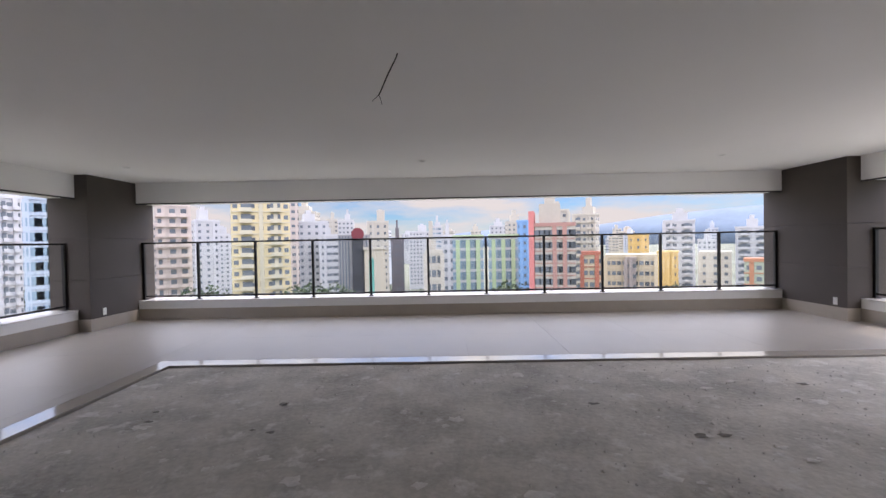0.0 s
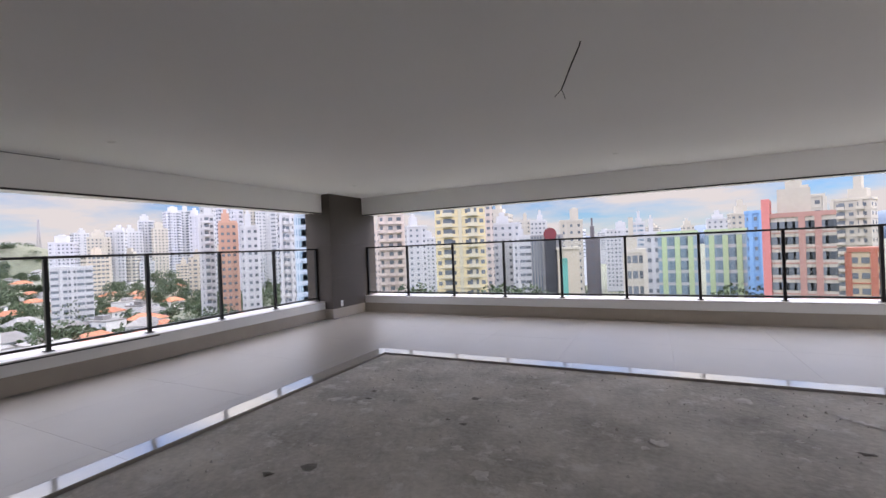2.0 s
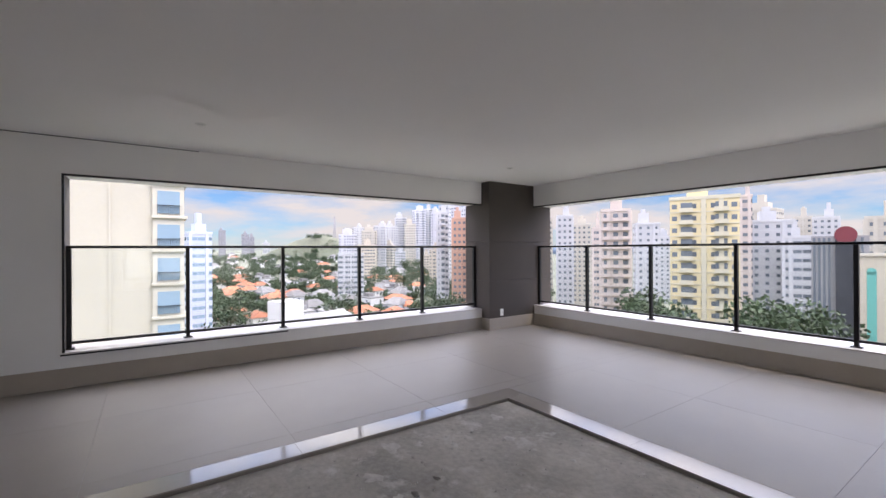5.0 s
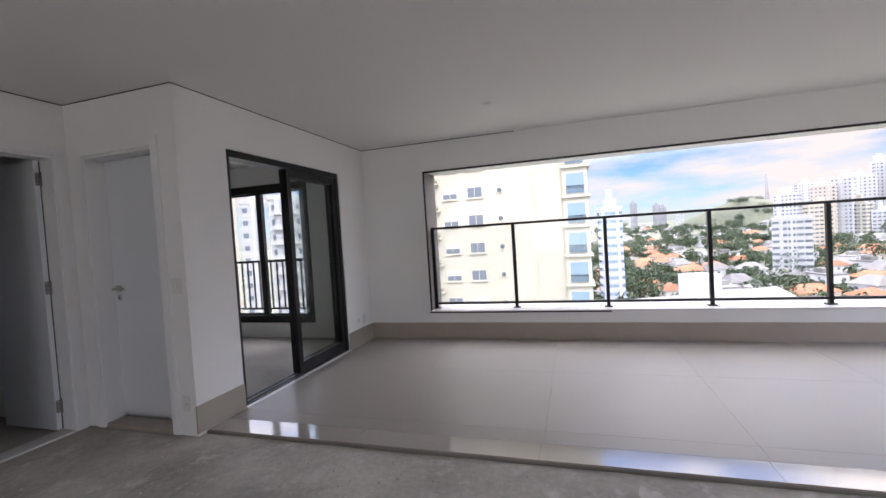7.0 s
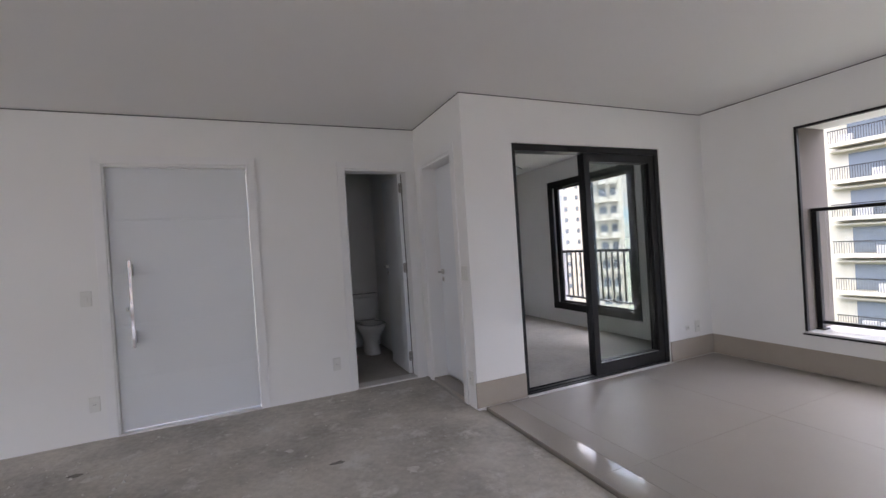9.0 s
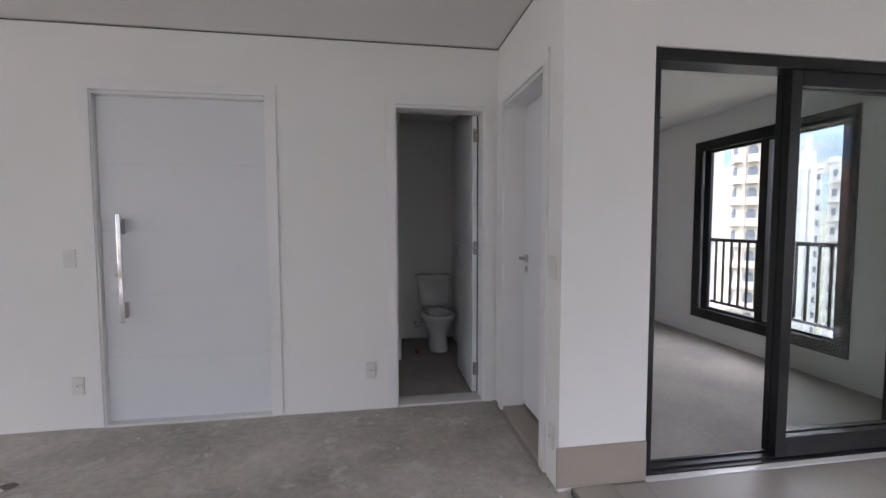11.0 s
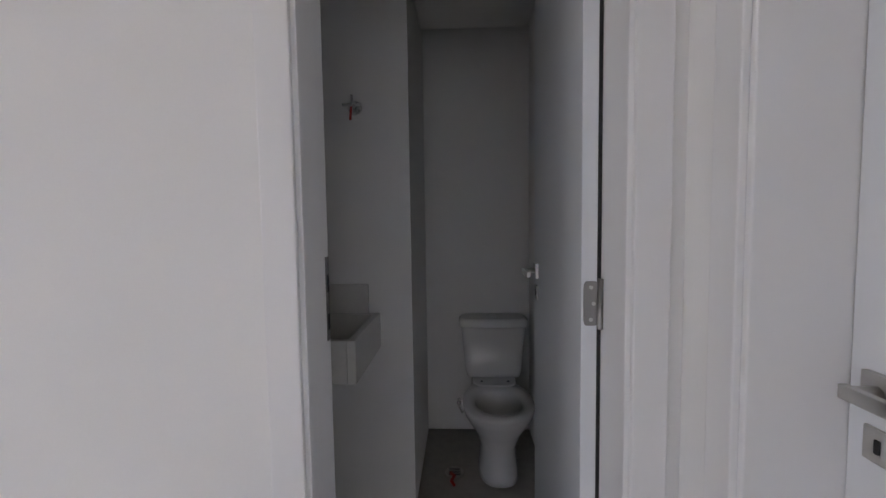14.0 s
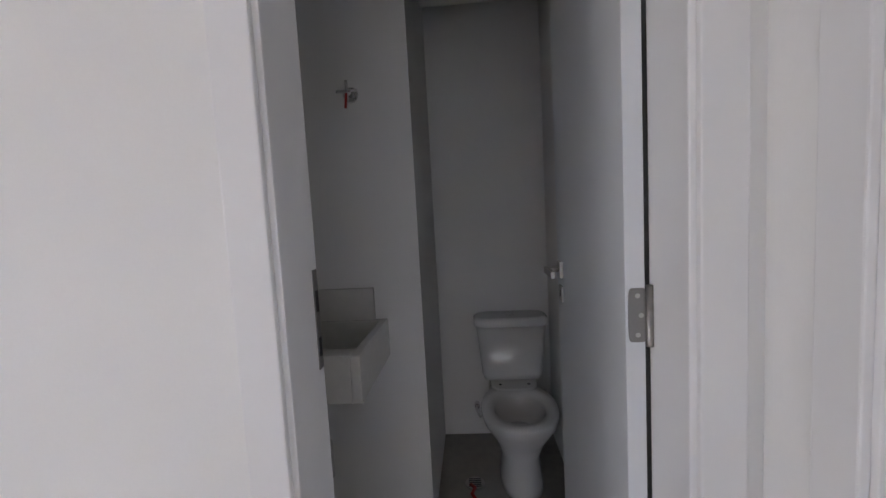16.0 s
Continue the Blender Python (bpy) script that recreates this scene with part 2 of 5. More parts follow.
# slab coloured dark so the ceiling's open edge reads as shade
structure("ceiling_slab", box_bm(XL - OUT, -3.2, CEIL + 0.034, XR + OUT, YF + OUT, CEIL + 0.25), M_GAP_SHADE, "concrete slab above the ceiling, coloured as gap shade", "ceiling")


def wall_with_holes(name, label, axis, a0, a1, c0, c1, z0, z1, holes, material=M_WALL):
    """A wall along axis x or y from a0 to a1, its thickness from c0 to c1, with holes (a, a, z, z) through it."""
    bm = bmesh.new()
    cuts_a = sorted({a0, a1, *[h[0] for h in holes], *[h[1] for h in holes]})
    cuts_z = sorted({z0, z1, *[h[2] for h in holes], *[h[3] for h in holes]})
    cuts_a = [a for a in cuts_a if a0 <= a <= a1]
    cuts_z = [z for z in cuts_z if z0 <= z <= z1]
    solid = {}
    for i in range(len(cuts_a) - 1):
        for j in range(len(cuts_z) - 1):
            ca, cz = (cuts_a[i] + cuts_a[i + 1]) / 2, (cuts_z[j] + cuts_z[j + 1]) / 2
            solid[i, j] = not any(h[0] < ca < h[1] and h[2] < cz < h[3] for h in holes)
    memo = {}

    def vert(i, j, c):
        key = (i, j, c)
        if key not in memo:
            a, z = cuts_a[i], cuts_z[j]
            memo[key] = bm.verts.new((a, c, z) if axis == "x" else (c, a, z))
        return memo[key]
    for (i, j), s in solid.items():
        if not s:
            continue
        bm.faces.new([vert(i, j, c0), vert(i + 1, j, c0), vert(i + 1, j + 1, c0), vert(i, j + 1, c0)])
        bm.faces.new([vert(i, j, c1), vert(i, j + 1, c1), vert(i + 1, j + 1, c1), vert(i + 1, j, c1)])
        for di, dj, p, q in ((-1, 0, (i, j), (i, j + 1)), (1, 0, (i + 1, j), (i + 1, j + 1)), (0, -1, (i, j), (i + 1, j)), (0, 1, (i, j + 1), (i + 1, j + 1))):
            if not solid.get((i + di, j + dj), False):
                bm.faces.new([vert(*p, c0), vert(*q, c0), vert(*q, c1), vert(*p, c1)])
    return structure(name, bm, material, label, "wall")


ZB = -0.06
# window openings: a along the wall, sill and head
LW0, LW1 = 1.54, 7.0
RW0, RW1 = 1.54, 6.80
wall_with_holes("wall_west", "white painted outer wall with a wide terrace opening", "y", YS, LW1, XL - OUT, XL, ZB, CEIL + 0.034, [(LW0, LW1 + 1, CURB - 0.02, HEAD)])
wall_with_holes("wall_north", "white painted curb and beam of the front opening", "x", CX, CXR, YF, YF + OUT, ZB, CEIL + 0.034, [(CX - 1, CXR + 1, CURB - 0.02, HEAD)])
wall_with_holes("wall_east", "white painted outer wall with a wide terrace opening", "y", YD - 0.15, RW1, XR, XR + OUT, ZB, CEIL + 0.034, [(RW0, RW1 + 1, CURB - 0.02, HEAD)])
SD0, SD1, SDH = -5.14, -3.40, 2.145     # sliding door
wall_with_holes("wall_sliding_door", "white painted wall with the sliding door", "x", XL, XC, YS - 0.15, YS, ZB, CEIL + 0.034, [(SD0, SD1, ZB - 1, SDH)])
CD0, CD1, CDH = -0.25, 0.475, 2.12      # closet door
wall_with_holes("wall_closet_door", "white painted short wall with a door", "y", YD, YS - 0.15, XC - 0.15, XC, ZB, CEIL + 0.034, [(CD0, CD1, ZB - 1, CDH)])
PD0, PD1, PDH = -2.850, -2.192, 2.13    # toilet door
ED0, ED1, EDH = -1.365, -0.30, 2.145      # entry door
wall_with_holes("wall_entry", "white painted wall with entry and toilet doors", "x", XC - 0.15, XR, YD - 0.15, YD, ZB, CEIL + 0.034, [(PD0, PD1, ZB - 1, PDH), (ED0, ED1, ZB - 1, EDH)])
# side room
RWY0, RWY1, RWZ0, RWZ1 = -1.86, -0.26, 0.26, 2.16
wall_with_holes("wall_side_room_west", "white painted wall with a black framed window", "y", -3.1, YS - 0.15, XL - 0.25, XL, ZB, CEIL + 0.034, [(RWY0, RWY1, RWZ0, RWZ1)])
structure("wall_side_room_south", box_bm(XL, -3.1, ZB, XC - 0.05, -2.9, CEIL + 0.034), M_WALL, "plain white painted wall", "wall")
structure("wall_side_room_east", box_bm(XC - 0.28, -2.9, ZB, XC - 0.19, YS - 0.152, CEIL + 0.034), M_WALL, "plain white painted wall", "wall")
structure("ceiling_side_room", box_bm(XL + 0.012, -2.89, CEIL - 0.03, XC - 0.29, YS - 0.162, CEIL), M_CEIL, "smooth white ceiling of the side room", "ceiling")
# toilet room
PB = -2.223
structure("wall_toilet_south", box_bm(-3.1, PB - 0.15, ZB, -1.4, PB, CEIL + 0.034), M_WALL, "white painted back wall of the toilet room", "wall")
structure("wall_toilet_west", box_bm(-3.07, PB, ZB, -2.932, YD - 0.152, CEIL + 0.034), M_WALL, "white painted side wall of the toilet room", "wall")
structure("wall_toilet_east", box_bm(-1.74, PB, ZB, -1.59, YD - 0.152, CEIL + 0.034), M_WALL, "white painted side wall behind the washbasin", "wall")
structure("wall_toilet_chase", box_bm(-2.297, PB + 0.001, ZB, -1.741, -1.461, CEIL + 0.034), M_WALL, "white painted boxed-out pipe chase", "wall")
structure("ceiling_toilet_room", box_bm(-2.91, PB + 0.1, 2.40, -1.77, YD - 0.17, 2.43), M_CEIL, "suspended white ceiling panel with open edge", "ceiling")

# ---- corner columns, in three bands with recessed joints ----


def column(name, x0, x1, y0, y1, inner):
    base = structure(name, box_bm(x0 + 0.008, y0 + 0.008, ZB, x1 - 0.008, y1 - 0.008, CEIL + 0.034), M_BROWN, "dark brown textured corner column with horizontal joints", "column")
    for z0, z1 in ((0.0, 0.83), (0.84, 1.50), (1.51, CEIL + 0.02)):
        part("panel", box_bm(x0, y0, z0, x1, y1, z1, 0.004), M_BROWN, base)
    return base


column("column_west", XL - OUT, CX, LW1, YF + OUT, 1)
column("column_east", CXR, XR + OUT, RW1, YF + OUT, -1)

# dark strips on the walls, painted as the shade of a gap under the ceiling
for nm, b in (("trim_gap_shade_entry", (XC + 0.003, YD, XR, YD + 0.003)), ("trim_gap_shade_closet", (XC, YD + 0.003, XC + 0.003, YS + 0.003)), ("trim_gap_shade_sliding", (XL + 0.003, YS, XC, YS + 0.003)), ("trim_gap_shade_west", (XL, YS + 0.003, XL + 0.003, LW0 + 1.2))):
    structure(nm, box_bm(b[0], b[1], CEIL - 0.008, b[2], b[3], CEIL - 0.0005), M_GAP_SHADE, "thin dark strip painted as gap shade along the ceiling", "trim")

# ---- sill caps and reveal linings ----
structure("sill_west", box_bm(XL - OUT, LW0, CURB - 0.016, XL + 0.012, LW1 - 0.002, CURB, 0.003), M_CAP, "pale granite sill cap on the curb", "sill")
structure("sill_north", box_bm(CX + 0.002, YF - 0.012, CURB - 0.016, CXR - 0.002, YF + OUT, CURB, 0.003), M_CAP, "pale granite sill cap on the curb", "sill")
structure("sill_east", box_bm(XR - 0.012, RW0, CURB - 0.016, XR + OUT, RW1 - 0.002, CURB, 0.003), M_CAP, "pale granite sill cap on the curb", "sill")
structure("reveal_west", box_bm(XL - OUT, LW0, CURB, XL - 0.03, LW0 + 0.012, HEAD - 0.002), M_STONEGREY, "grey-brown painted reveal", "trim")
structure("reveal_east", box_bm(XR + 0.03, RW0, CURB, XR + OUT, RW0 + 0.012, HEAD - 0.002), M_STONEGREY, "grey-brown painted reveal", "trim")
for nm, b in (("trim_west", (XL - 0.03, LW0, HEAD - 0.022, XL + 0.003, LW1 - 0.003, HEAD - 0.001)), ("trim_west_jamb", (XL - 0.03, LW0, CURB, XL + 0.003, LW0 + 0.02, HEAD - 0.022)),
              ("trim_west_sill", (XL - 0.03, LW0 - 0.012, CURB - 0.03, XL + 0.015, LW0 + 2.2, CURB - 0.0165)),
              ("trim_north", (CX + 0.003, YF - 0.003, HEAD - 0.022, CXR - 0.003, YF + 0.03, HEAD - 0.001)), ("trim_east", (XR - 0.003, RW0, HEAD - 0.022, XR + 0.03, RW1 - 0.003, HEAD - 0.001))):
    structure(nm, box_bm(*b), M_ALU, "black metal edge trim of the opening", "trim")


# ---- railings ----
def railing(name, axis, line, a0, a1, posts, out):
    """A railing along an axis on a line, with posts at the places given; black rails, clear panes."""
    r = thing(name, "black aluminium railing with clear glass panes", "railing", kind="structure")

    def bx(u0, u1, w0, w1, z0, z1, bev=0.004):
        return box_bm(u0, line + w0, z0, u1, line + w1, z1, bev) if axis == "x" else box_bm(line + w0, u0, z0, line + w1, u1, z1, bev)
    part("top_rail", bx(a0, a1, -0.03, 0.03, 1.405, 1.435), M_ALU, r)
    part("bottom_rail", bx(a0, a1, -0.015, 0.015, 0.405, 0.435), M_ALU, r)
    full = [a0 + 0.02, *posts, a1 - 0.02]
    for p in full:
        q = part("post", bx(p - 0.02, p + 0.02, -0.025, 0.025, CURB, 1.405), M_ALU, r)
        part("foot_plate", bx(p - 0.045, p + 0.045, -0.04, 0.04, CURB, CURB + 0.012, 0.002), M_ALU, q)
    for p, q in zip(full, full[1:]):
        g = part("glass_pane", bx(p + 0.018, q - 0.018, -0.004, 0.004, 0.43, 1.408, 0), M_GLASS, r)
        g.visible_shadow = False
    return r


railing("railing_north", "x", 8.20, CX + 0.003, CXR - 0.003, [1.974 + 1.083 * k for k in range(-6, 4)], 1)
railing("railing_west", "y", -5.97, LW0 + 0.014, LW1 - 0.003, [1.55 + 1.087 * k for k in range(1, 5)], -1)
railing("railing_east", "y", 6.70, RW0 + 0.014, RW1 - 0.003, [1.55 + 1.06 * k for k in range(1, 5)], 1)


# ---- skirting ----
def skirt(name, x0, y0, x1, y1):
    structure(name, box_bm(x0, y0, 0.0, x1, y1, 0.20, 0.002), M_STONE, "beige porcelain skirting board", "baseboard")


skirt("baseboard_west", XL, YS + 0.014, XL + 0.012, LW1)
skirt("baseboard_north", CX + 0.012, YF - 0.012, CXR - 0.012, YF)
skirt("baseboard_east", XR - 0.012, 4.98, XR, RW1)
skirt("baseboard_sliding_a", XL, YS, SD0 - 0.002, YS + 0.013)
skirt("baseboard_sliding_b", SD1 + 0.002, YS, XC + 0.013, YS + 0.013)
skirt("baseboard_column_west", CX, LW1 - 0.012, CX + 0.012, YF)
skirt("baseboard_column_west_side", XL + 0.012, LW1 - 0.012, CX, LW1)
skirt("baseboard_column_east", CXR - 0.012, RW1 - 0.012, CXR, YF)
skirt("baseboard_column_east_side", CXR, RW1 - 0.012, XR - 0.012, RW1)


# ---- sliding door ----
def sliding_door():
    d = thing("sliding_door", "black aluminium sliding door standing half open", "door", kind="structure")
    y0, y1 = YS - 0.135, YS - 0.012
    part("frame_head", box_bm(SD0, y0, SDH - 0.06, SD1, y1, SDH - 0.001, 0.003), M_ALU, d)
    part("frame_jamb", box_bm(SD0, y0, 0.0, SD0 + 0.055, y1, SDH - 0.06, 0.003), M_ALU, d)
    part("frame_jamb", box_bm(SD1 - 0.04, y0, 0.0, SD1, y1, SDH - 0.06, 0.003), M_ALU, d)
    sill = part("track", box_bm(SD0, y0, SCR - 0.03, SD1, y1, 0.012, 0.002), M_ALU, d)
    for yy in (YS - 0.105, YS - 0.045):
        part("rail", box_bm(SD0 + 0.05, yy - 0.004, 0.012, SD1 - 0.05, yy + 0.004, 0.022), M_ALU, sill)
    for yy, x0, x1 in ((YS - 0.045, SD0 + 0.055, SD0 + 0.95), (YS - 0.105, SD0 + 0.055, SD0 + 0.935)):
        leaf = part("leaf", box_bm(x0, yy - 0.02, 0.022, x0 + 0.065, yy + 0.02, SDH - 0.06, 0.003), M_ALU, d)
        part("stile", box_bm(x1 - 0.065, yy - 0.02, 0.022, x1, yy + 0.02, SDH - 0.06, 0.003), M_ALU, leaf)
        part("bottom_stile", box_bm(x0 + 0.065, yy - 0.02, 0.022, x1 - 0.065, yy + 0.02, 0.13, 0.003), M_ALU, leaf)
        part("top_stile", box_bm(x0 + 0.065, yy - 0.02, SDH - 0.14, x1 - 0.065, yy + 0.02, SDH - 0.06, 0.003), M_ALU, leaf)
        g = part("pane", box_bm(x0 + 0.06, yy - 0.004, 0.125, x1 - 0.06, yy + 0.004, SDH - 0.135), M_DGLASS, leaf)
        g.visible_shadow = False
    part("threshold", box_bm(SD0, YS - 0.012, SCR - 0.03, SD1, YS + 0.03, 0.004, 0.002), M_CAP, d, "pale stone threshold strip")


sliding_door()


# ---- window of the side room ----
def side_window():
    w = thing("window_side_room", "black aluminium sliding window with a baluster guard outside", "window", kind="structure")
    x0, x1 = XL - 0.12, XL + 0.02
    y0, y1, z0, z1 = RWY0, RWY1, RWZ0, RWZ1
    for nm, b in (("frame", (x0, y0 - 0.06, z0 - 0.06, x1, y1 + 0.06, z0 + 0.05)), ("frame", (x0, y0 - 0.06, z1 - 0.05, x1, y1 + 0.06, z1 + 0.06)),
                  ("frame", (x0, y0 - 0.06, z0 + 0.05, x1, y0 + 0.05, z1 - 0.05)), ("frame", (x0, y1 - 0.05, z0 + 0.05, x1, y1 + 0.06, z1 - 0.05))):
        part(nm, box_bm(XL + 0.001, b[1], b[2], b[3], b[4], b[5], 0.003), M_ALU, w)
    ym = (y0 + y1) / 2
    for a, b, xx in ((y0, ym + 0.04, XL - 0.08), (ym - 0.04, y1, XL - 0.04)):
        s = part("sash", box_bm(xx - 0.018, a, z0, xx + 0.018, a + 0.09, z1, 0.003), M_ALU, w)
        part("stile", box_bm(xx - 0.018, b - 0.09, z0, xx + 0.018, b, z1, 0.003), M_ALU, s)
        part("stile", box_bm(xx - 0.018, a + 0.09, z0, xx + 0.018, b - 0.09, z0 + 0.07, 0.003), M_ALU, s)
        part("stile", box_bm(xx - 0.018, a + 0.09, z1 - 0.07, xx + 0.018, b - 0.09, z1, 0.003), M_ALU, s)
        g = part("pane", box_bm(xx - 0.003, a + 0.085, z0 + 0.065, xx + 0.003, b - 0.085, z1 - 0.065), M_GLASS, s)
        g.visible_shadow = False
    gx = XL - 0.20
    part("guard_rail", box_bm(gx - 0.03, y0, 1.08, gx + 0.03, y1, 1.12, 0.004), M_ALU, w)
    part("guard_rail", box_bm(gx - 0.015, y0, 0.36, gx + 0.015, y1, 0.39, 0.004), M_ALU, w)
    for k in range(15):
        yy = y0 + (k + 0.5) * (y1 - y0) / 15
        part("baluster", box_bm(gx - 0.009, yy - 0.009, 0.39, gx + 0.009, yy + 0.009, 1.08), M_ALU, w)


side_window()


# ---- doors ----
def casing(name, axis, a0, a1, zt, face, side, depth, width=0.055):
    """Flat white casing round an opening, with a lining through the wall. side: +1 when the face looks along the positive way."""
    c = thing(name, "white lacquered door frame with stepped casing", "door frame", kind="structure")

    def bx(u0, u1, w0, w1, z0, z1, bev=0.003):
        w0, w1 = sorted((face + side * w0, face + side * w1))
        return box_bm(u0, w0, z0, u1, w1, z1, bev) if axis == "x" else box_bm(w0, u0, z0, w1, u1, z1, bev)
    for u0, u1, z0, z1 in ((a0 - width, a0 + 0.012, SCR, zt), (a1 - 0.012, a1 + width, SCR, zt), (a0 - width, a1 + width, zt - 0.012, zt + width)):
        part("architrave", bx(u0, u1, 0.0005, 0.014, z0, z1), M_TRIM, c)
    for u0, u1, z0, z1 in ((a0, a0 + 0.022, SCR, zt - 0.012), (a1 - 0.022, a1, SCR, zt - 0.012), (a0 + 0.022, a1 - 0.022, zt - 0.034, zt - 0.012)):
        part("jamb_lining", bx(u0, u1, -depth, 0.0004, z0, z1), M_TRIM, c)
    return c


def lever(parent, origin, along, out, flip=1):
    """A steel lever handle on a square rose, with a key plate below. along, out: unit vectors."""
    o, a, n = Vector(origin), Vector(along), Vector(out)

    def block(c, sa, sn, sz):
        lo, hi = c - abs_v(a) * sa - abs_v(n) * sn - Vector((0, 0, sz)), c + abs_v(a) * sa + abs_v(n) * sn + Vector((0, 0, sz))
        return box_bm(*lo, *hi, 0.002)

    def abs_v(v):
        return Vector([abs(k) for k in v])
    h = part("handle", block(o + n * 0.005, 0.025, 0.005, 0.025), M_STEEL, parent, "brushed steel lever handle")
    bm = tube_bm([o + n * 0.008, o + n * 0.045], 0.009)
    part("lever", box_bm_join(bm, block(o + n * 0.047 + a * 0.05, 0.06, 0.006, 0.010)), M_STEEL, h)
    k = part("key_plate", block(o + n * 0.003 - Vector((0, 0, 0.075)), 0.022, 0.003, 0.024), M_STEEL, parent, "brushed steel key plate")
    part("keyhole", block(o + n * 0.0065 - Vector((0, 0, 0.075)), 0.004, 0.001, 0.010), M_DARK, k)


def box_bm_join(bm, other):
    me = bpy.data.meshes.new("tmp")
    other.to_mesh(me)
    other.free()
    bm.from_mesh(me)
    bpy.data.meshes.remove(me)
    return bm


casing("door_frame_toilet", "x", PD0, PD1, PDH, YD, 1, 0.15)
casing("door_frame_closet", "y", CD0, CD1, CDH, XC, 1, 0.15)
casing("door_frame_entry", "x", ED0, ED1, EDH, YD, 1, 0.15)


def entry_door():
    d = thing("door_entry", "wide white entry door with grooved panels, closed", "door", kind="structure")
    y = YD - 0.03
    zs = [0.0, 0.42, 0.84, 1.26, 1.68, EDH - 0.04]
    core = part("core", box_bm(ED0 + 0.025, y - 0.04, 0.0, ED1 - 0.025, y - 0.004, EDH - 0.04), M_DOOR, d)
    for z0, z1 in zip(zs, zs[1:]):
        part("panel", box_bm(ED0 + 0.025, y - 0.02, z0 + 0.010, ED1 - 0.025, y, z1 - 0.010, 0.002), M_DOOR, core)
    for z in zs[1:-1]:
        part("bead", box_bm(ED0 + 0.025, y - 0.02, z - 0.006, ED1 - 0.025, y - 0.0005, z + 0.006, 0.002), M_DOOR, core)
    hx = -0.455
    h = part("pull_handle", box_bm(hx - 0.012, y + 0.045, 0.66, hx + 0.012, y + 0.060, 1.36, 0.003), M_CHROME, d, "long polished steel pull handle")
    for z in (0.74, 1.28):
        part("standoff", box_bm(hx - 0.012, y, z - 0.05, hx + 0.012, y + 0.045, z + 0.05, 0.003), M_STEEL, h)
    lock = part("lock", tube_bm([(hx + 0.03, y, 0.97), (hx + 0.03, y + 0.03, 0.97)], 0.019, 20), M_STEEL, d, "round steel lock cylinder")
    part("keyhole", box_bm(hx + 0.028, y + 0.0301, 0.962, hx + 0.032, y + 0.031, 0.978), M_DARK, lock)
    part("threshold", box_bm(ED0, YD - 0.12, SCR - 0.02, ED1, YD + 0.012, SCR + 0.012, 0.003), M_CAP, d, "pale stone threshold")


entry_door()


def closet_door():
    d = thing("door_closet", "plain white flush door, closed", "door", kind="structure")
    x = XC - 0.145
    leaf = part("leaf", box_bm(x - 0.035, CD0 + 0.024, 0.035, x, CD1 - 0.024, CDH - 0.037, 0.002), M_DOOR, d)
    lever(leaf, (x, CD0 + 0.075, 1.06), (0, 1, 0), (1, 0, 0))
    part("threshold", box_bm(XC - 0.15, CD0 + 0.023, SCR - 0.02, XC + 0.002, CD1 - 0.023, 0.012, 0.002), M_STONE, d, "beige stone threshold")


closet_door()


def toilet_door():
    d = thing("door_toilet", "plain white flush door, swung open inwards", "door", kind="structure", at=(PD0 + 0.024, YD - 0.135, 0), turn=-90)
    leaf = part("leaf", box_bm(0.0, 0.008, 0.0, 0.605, 0.043, PDH - 0.037, 0.002), M_DOOR, d)
    # black strip added so the gap between leaf and frame reads dark
    part("gap_strip", box_bm(0.004, -0.0015, 0.0, 0.012, 0.0075, PDH - 0.037), M_DARK, d, "black strip added to darken the gap of the frame")
    for z in (0.18, 1.11, 1.95):
        bm = loft_bm([(0.022, z, 0.0, 0.0165, 0.05, 6), (0.022, z, 0.0018, 0.016, 0.0495, 6)], 28)
        for v in bm.verts:
            v.co = Vector((-0.0002 - v.co.z, v.co.x, v.co.y))
        h = part("hinge", bm, M_HINGE, d, "dull steel butt hinge with rounded corners")
        part("pin", tube_bm([(-0.007, 0.003, z - 0.056), (-0.007, 0.003, z - 0.052), (-0.007, 0.003, z + 0.056)], 0.0065), M_HINGE, h)
        for dz in (-0.036, 0, 0.036):
            yy = 0.022 - 0.006 * (dz == 0)
            part("screw", tube_bm([(-0.002, yy, z + dz), (-0.0028, yy, z + dz)], 0.0045), M_STEEL, h)
    lever(leaf, (0.545, 0.043, 1.12), (-1, 0, 0), (0, 1, 0))
    jamb = thing("strike_plate", "steel strike plate let into the door frame", "strike plate", kind="structure")
    part("plate", box_bm(PD1 - 0.0245, YD - 0.142, 1.03, PD1 - 0.0225, YD - 0.122, 1.22, 0.0005), M_HINGE, jamb)
    part("slot", box_bm(PD1 - 0.0255, YD - 0.138, 1.055, PD1 - 0.0246, YD - 0.126, 1.09), M_DARK, jamb)
    part("slot", box_bm(PD1 - 0.0255, YD - 0.138, 1.14, PD1 - 0.0246, YD - 0.126, 1.18), M_DARK, jamb)
    part("threshold", box_bm(PD0 + 0.023, YD - 0.15, SCR - 0.02, PD1 - 0.023, YD + 0.002, SCR + 0.012, 0.003), M_CAP, jamb, "pale stone threshold")


toilet_door()


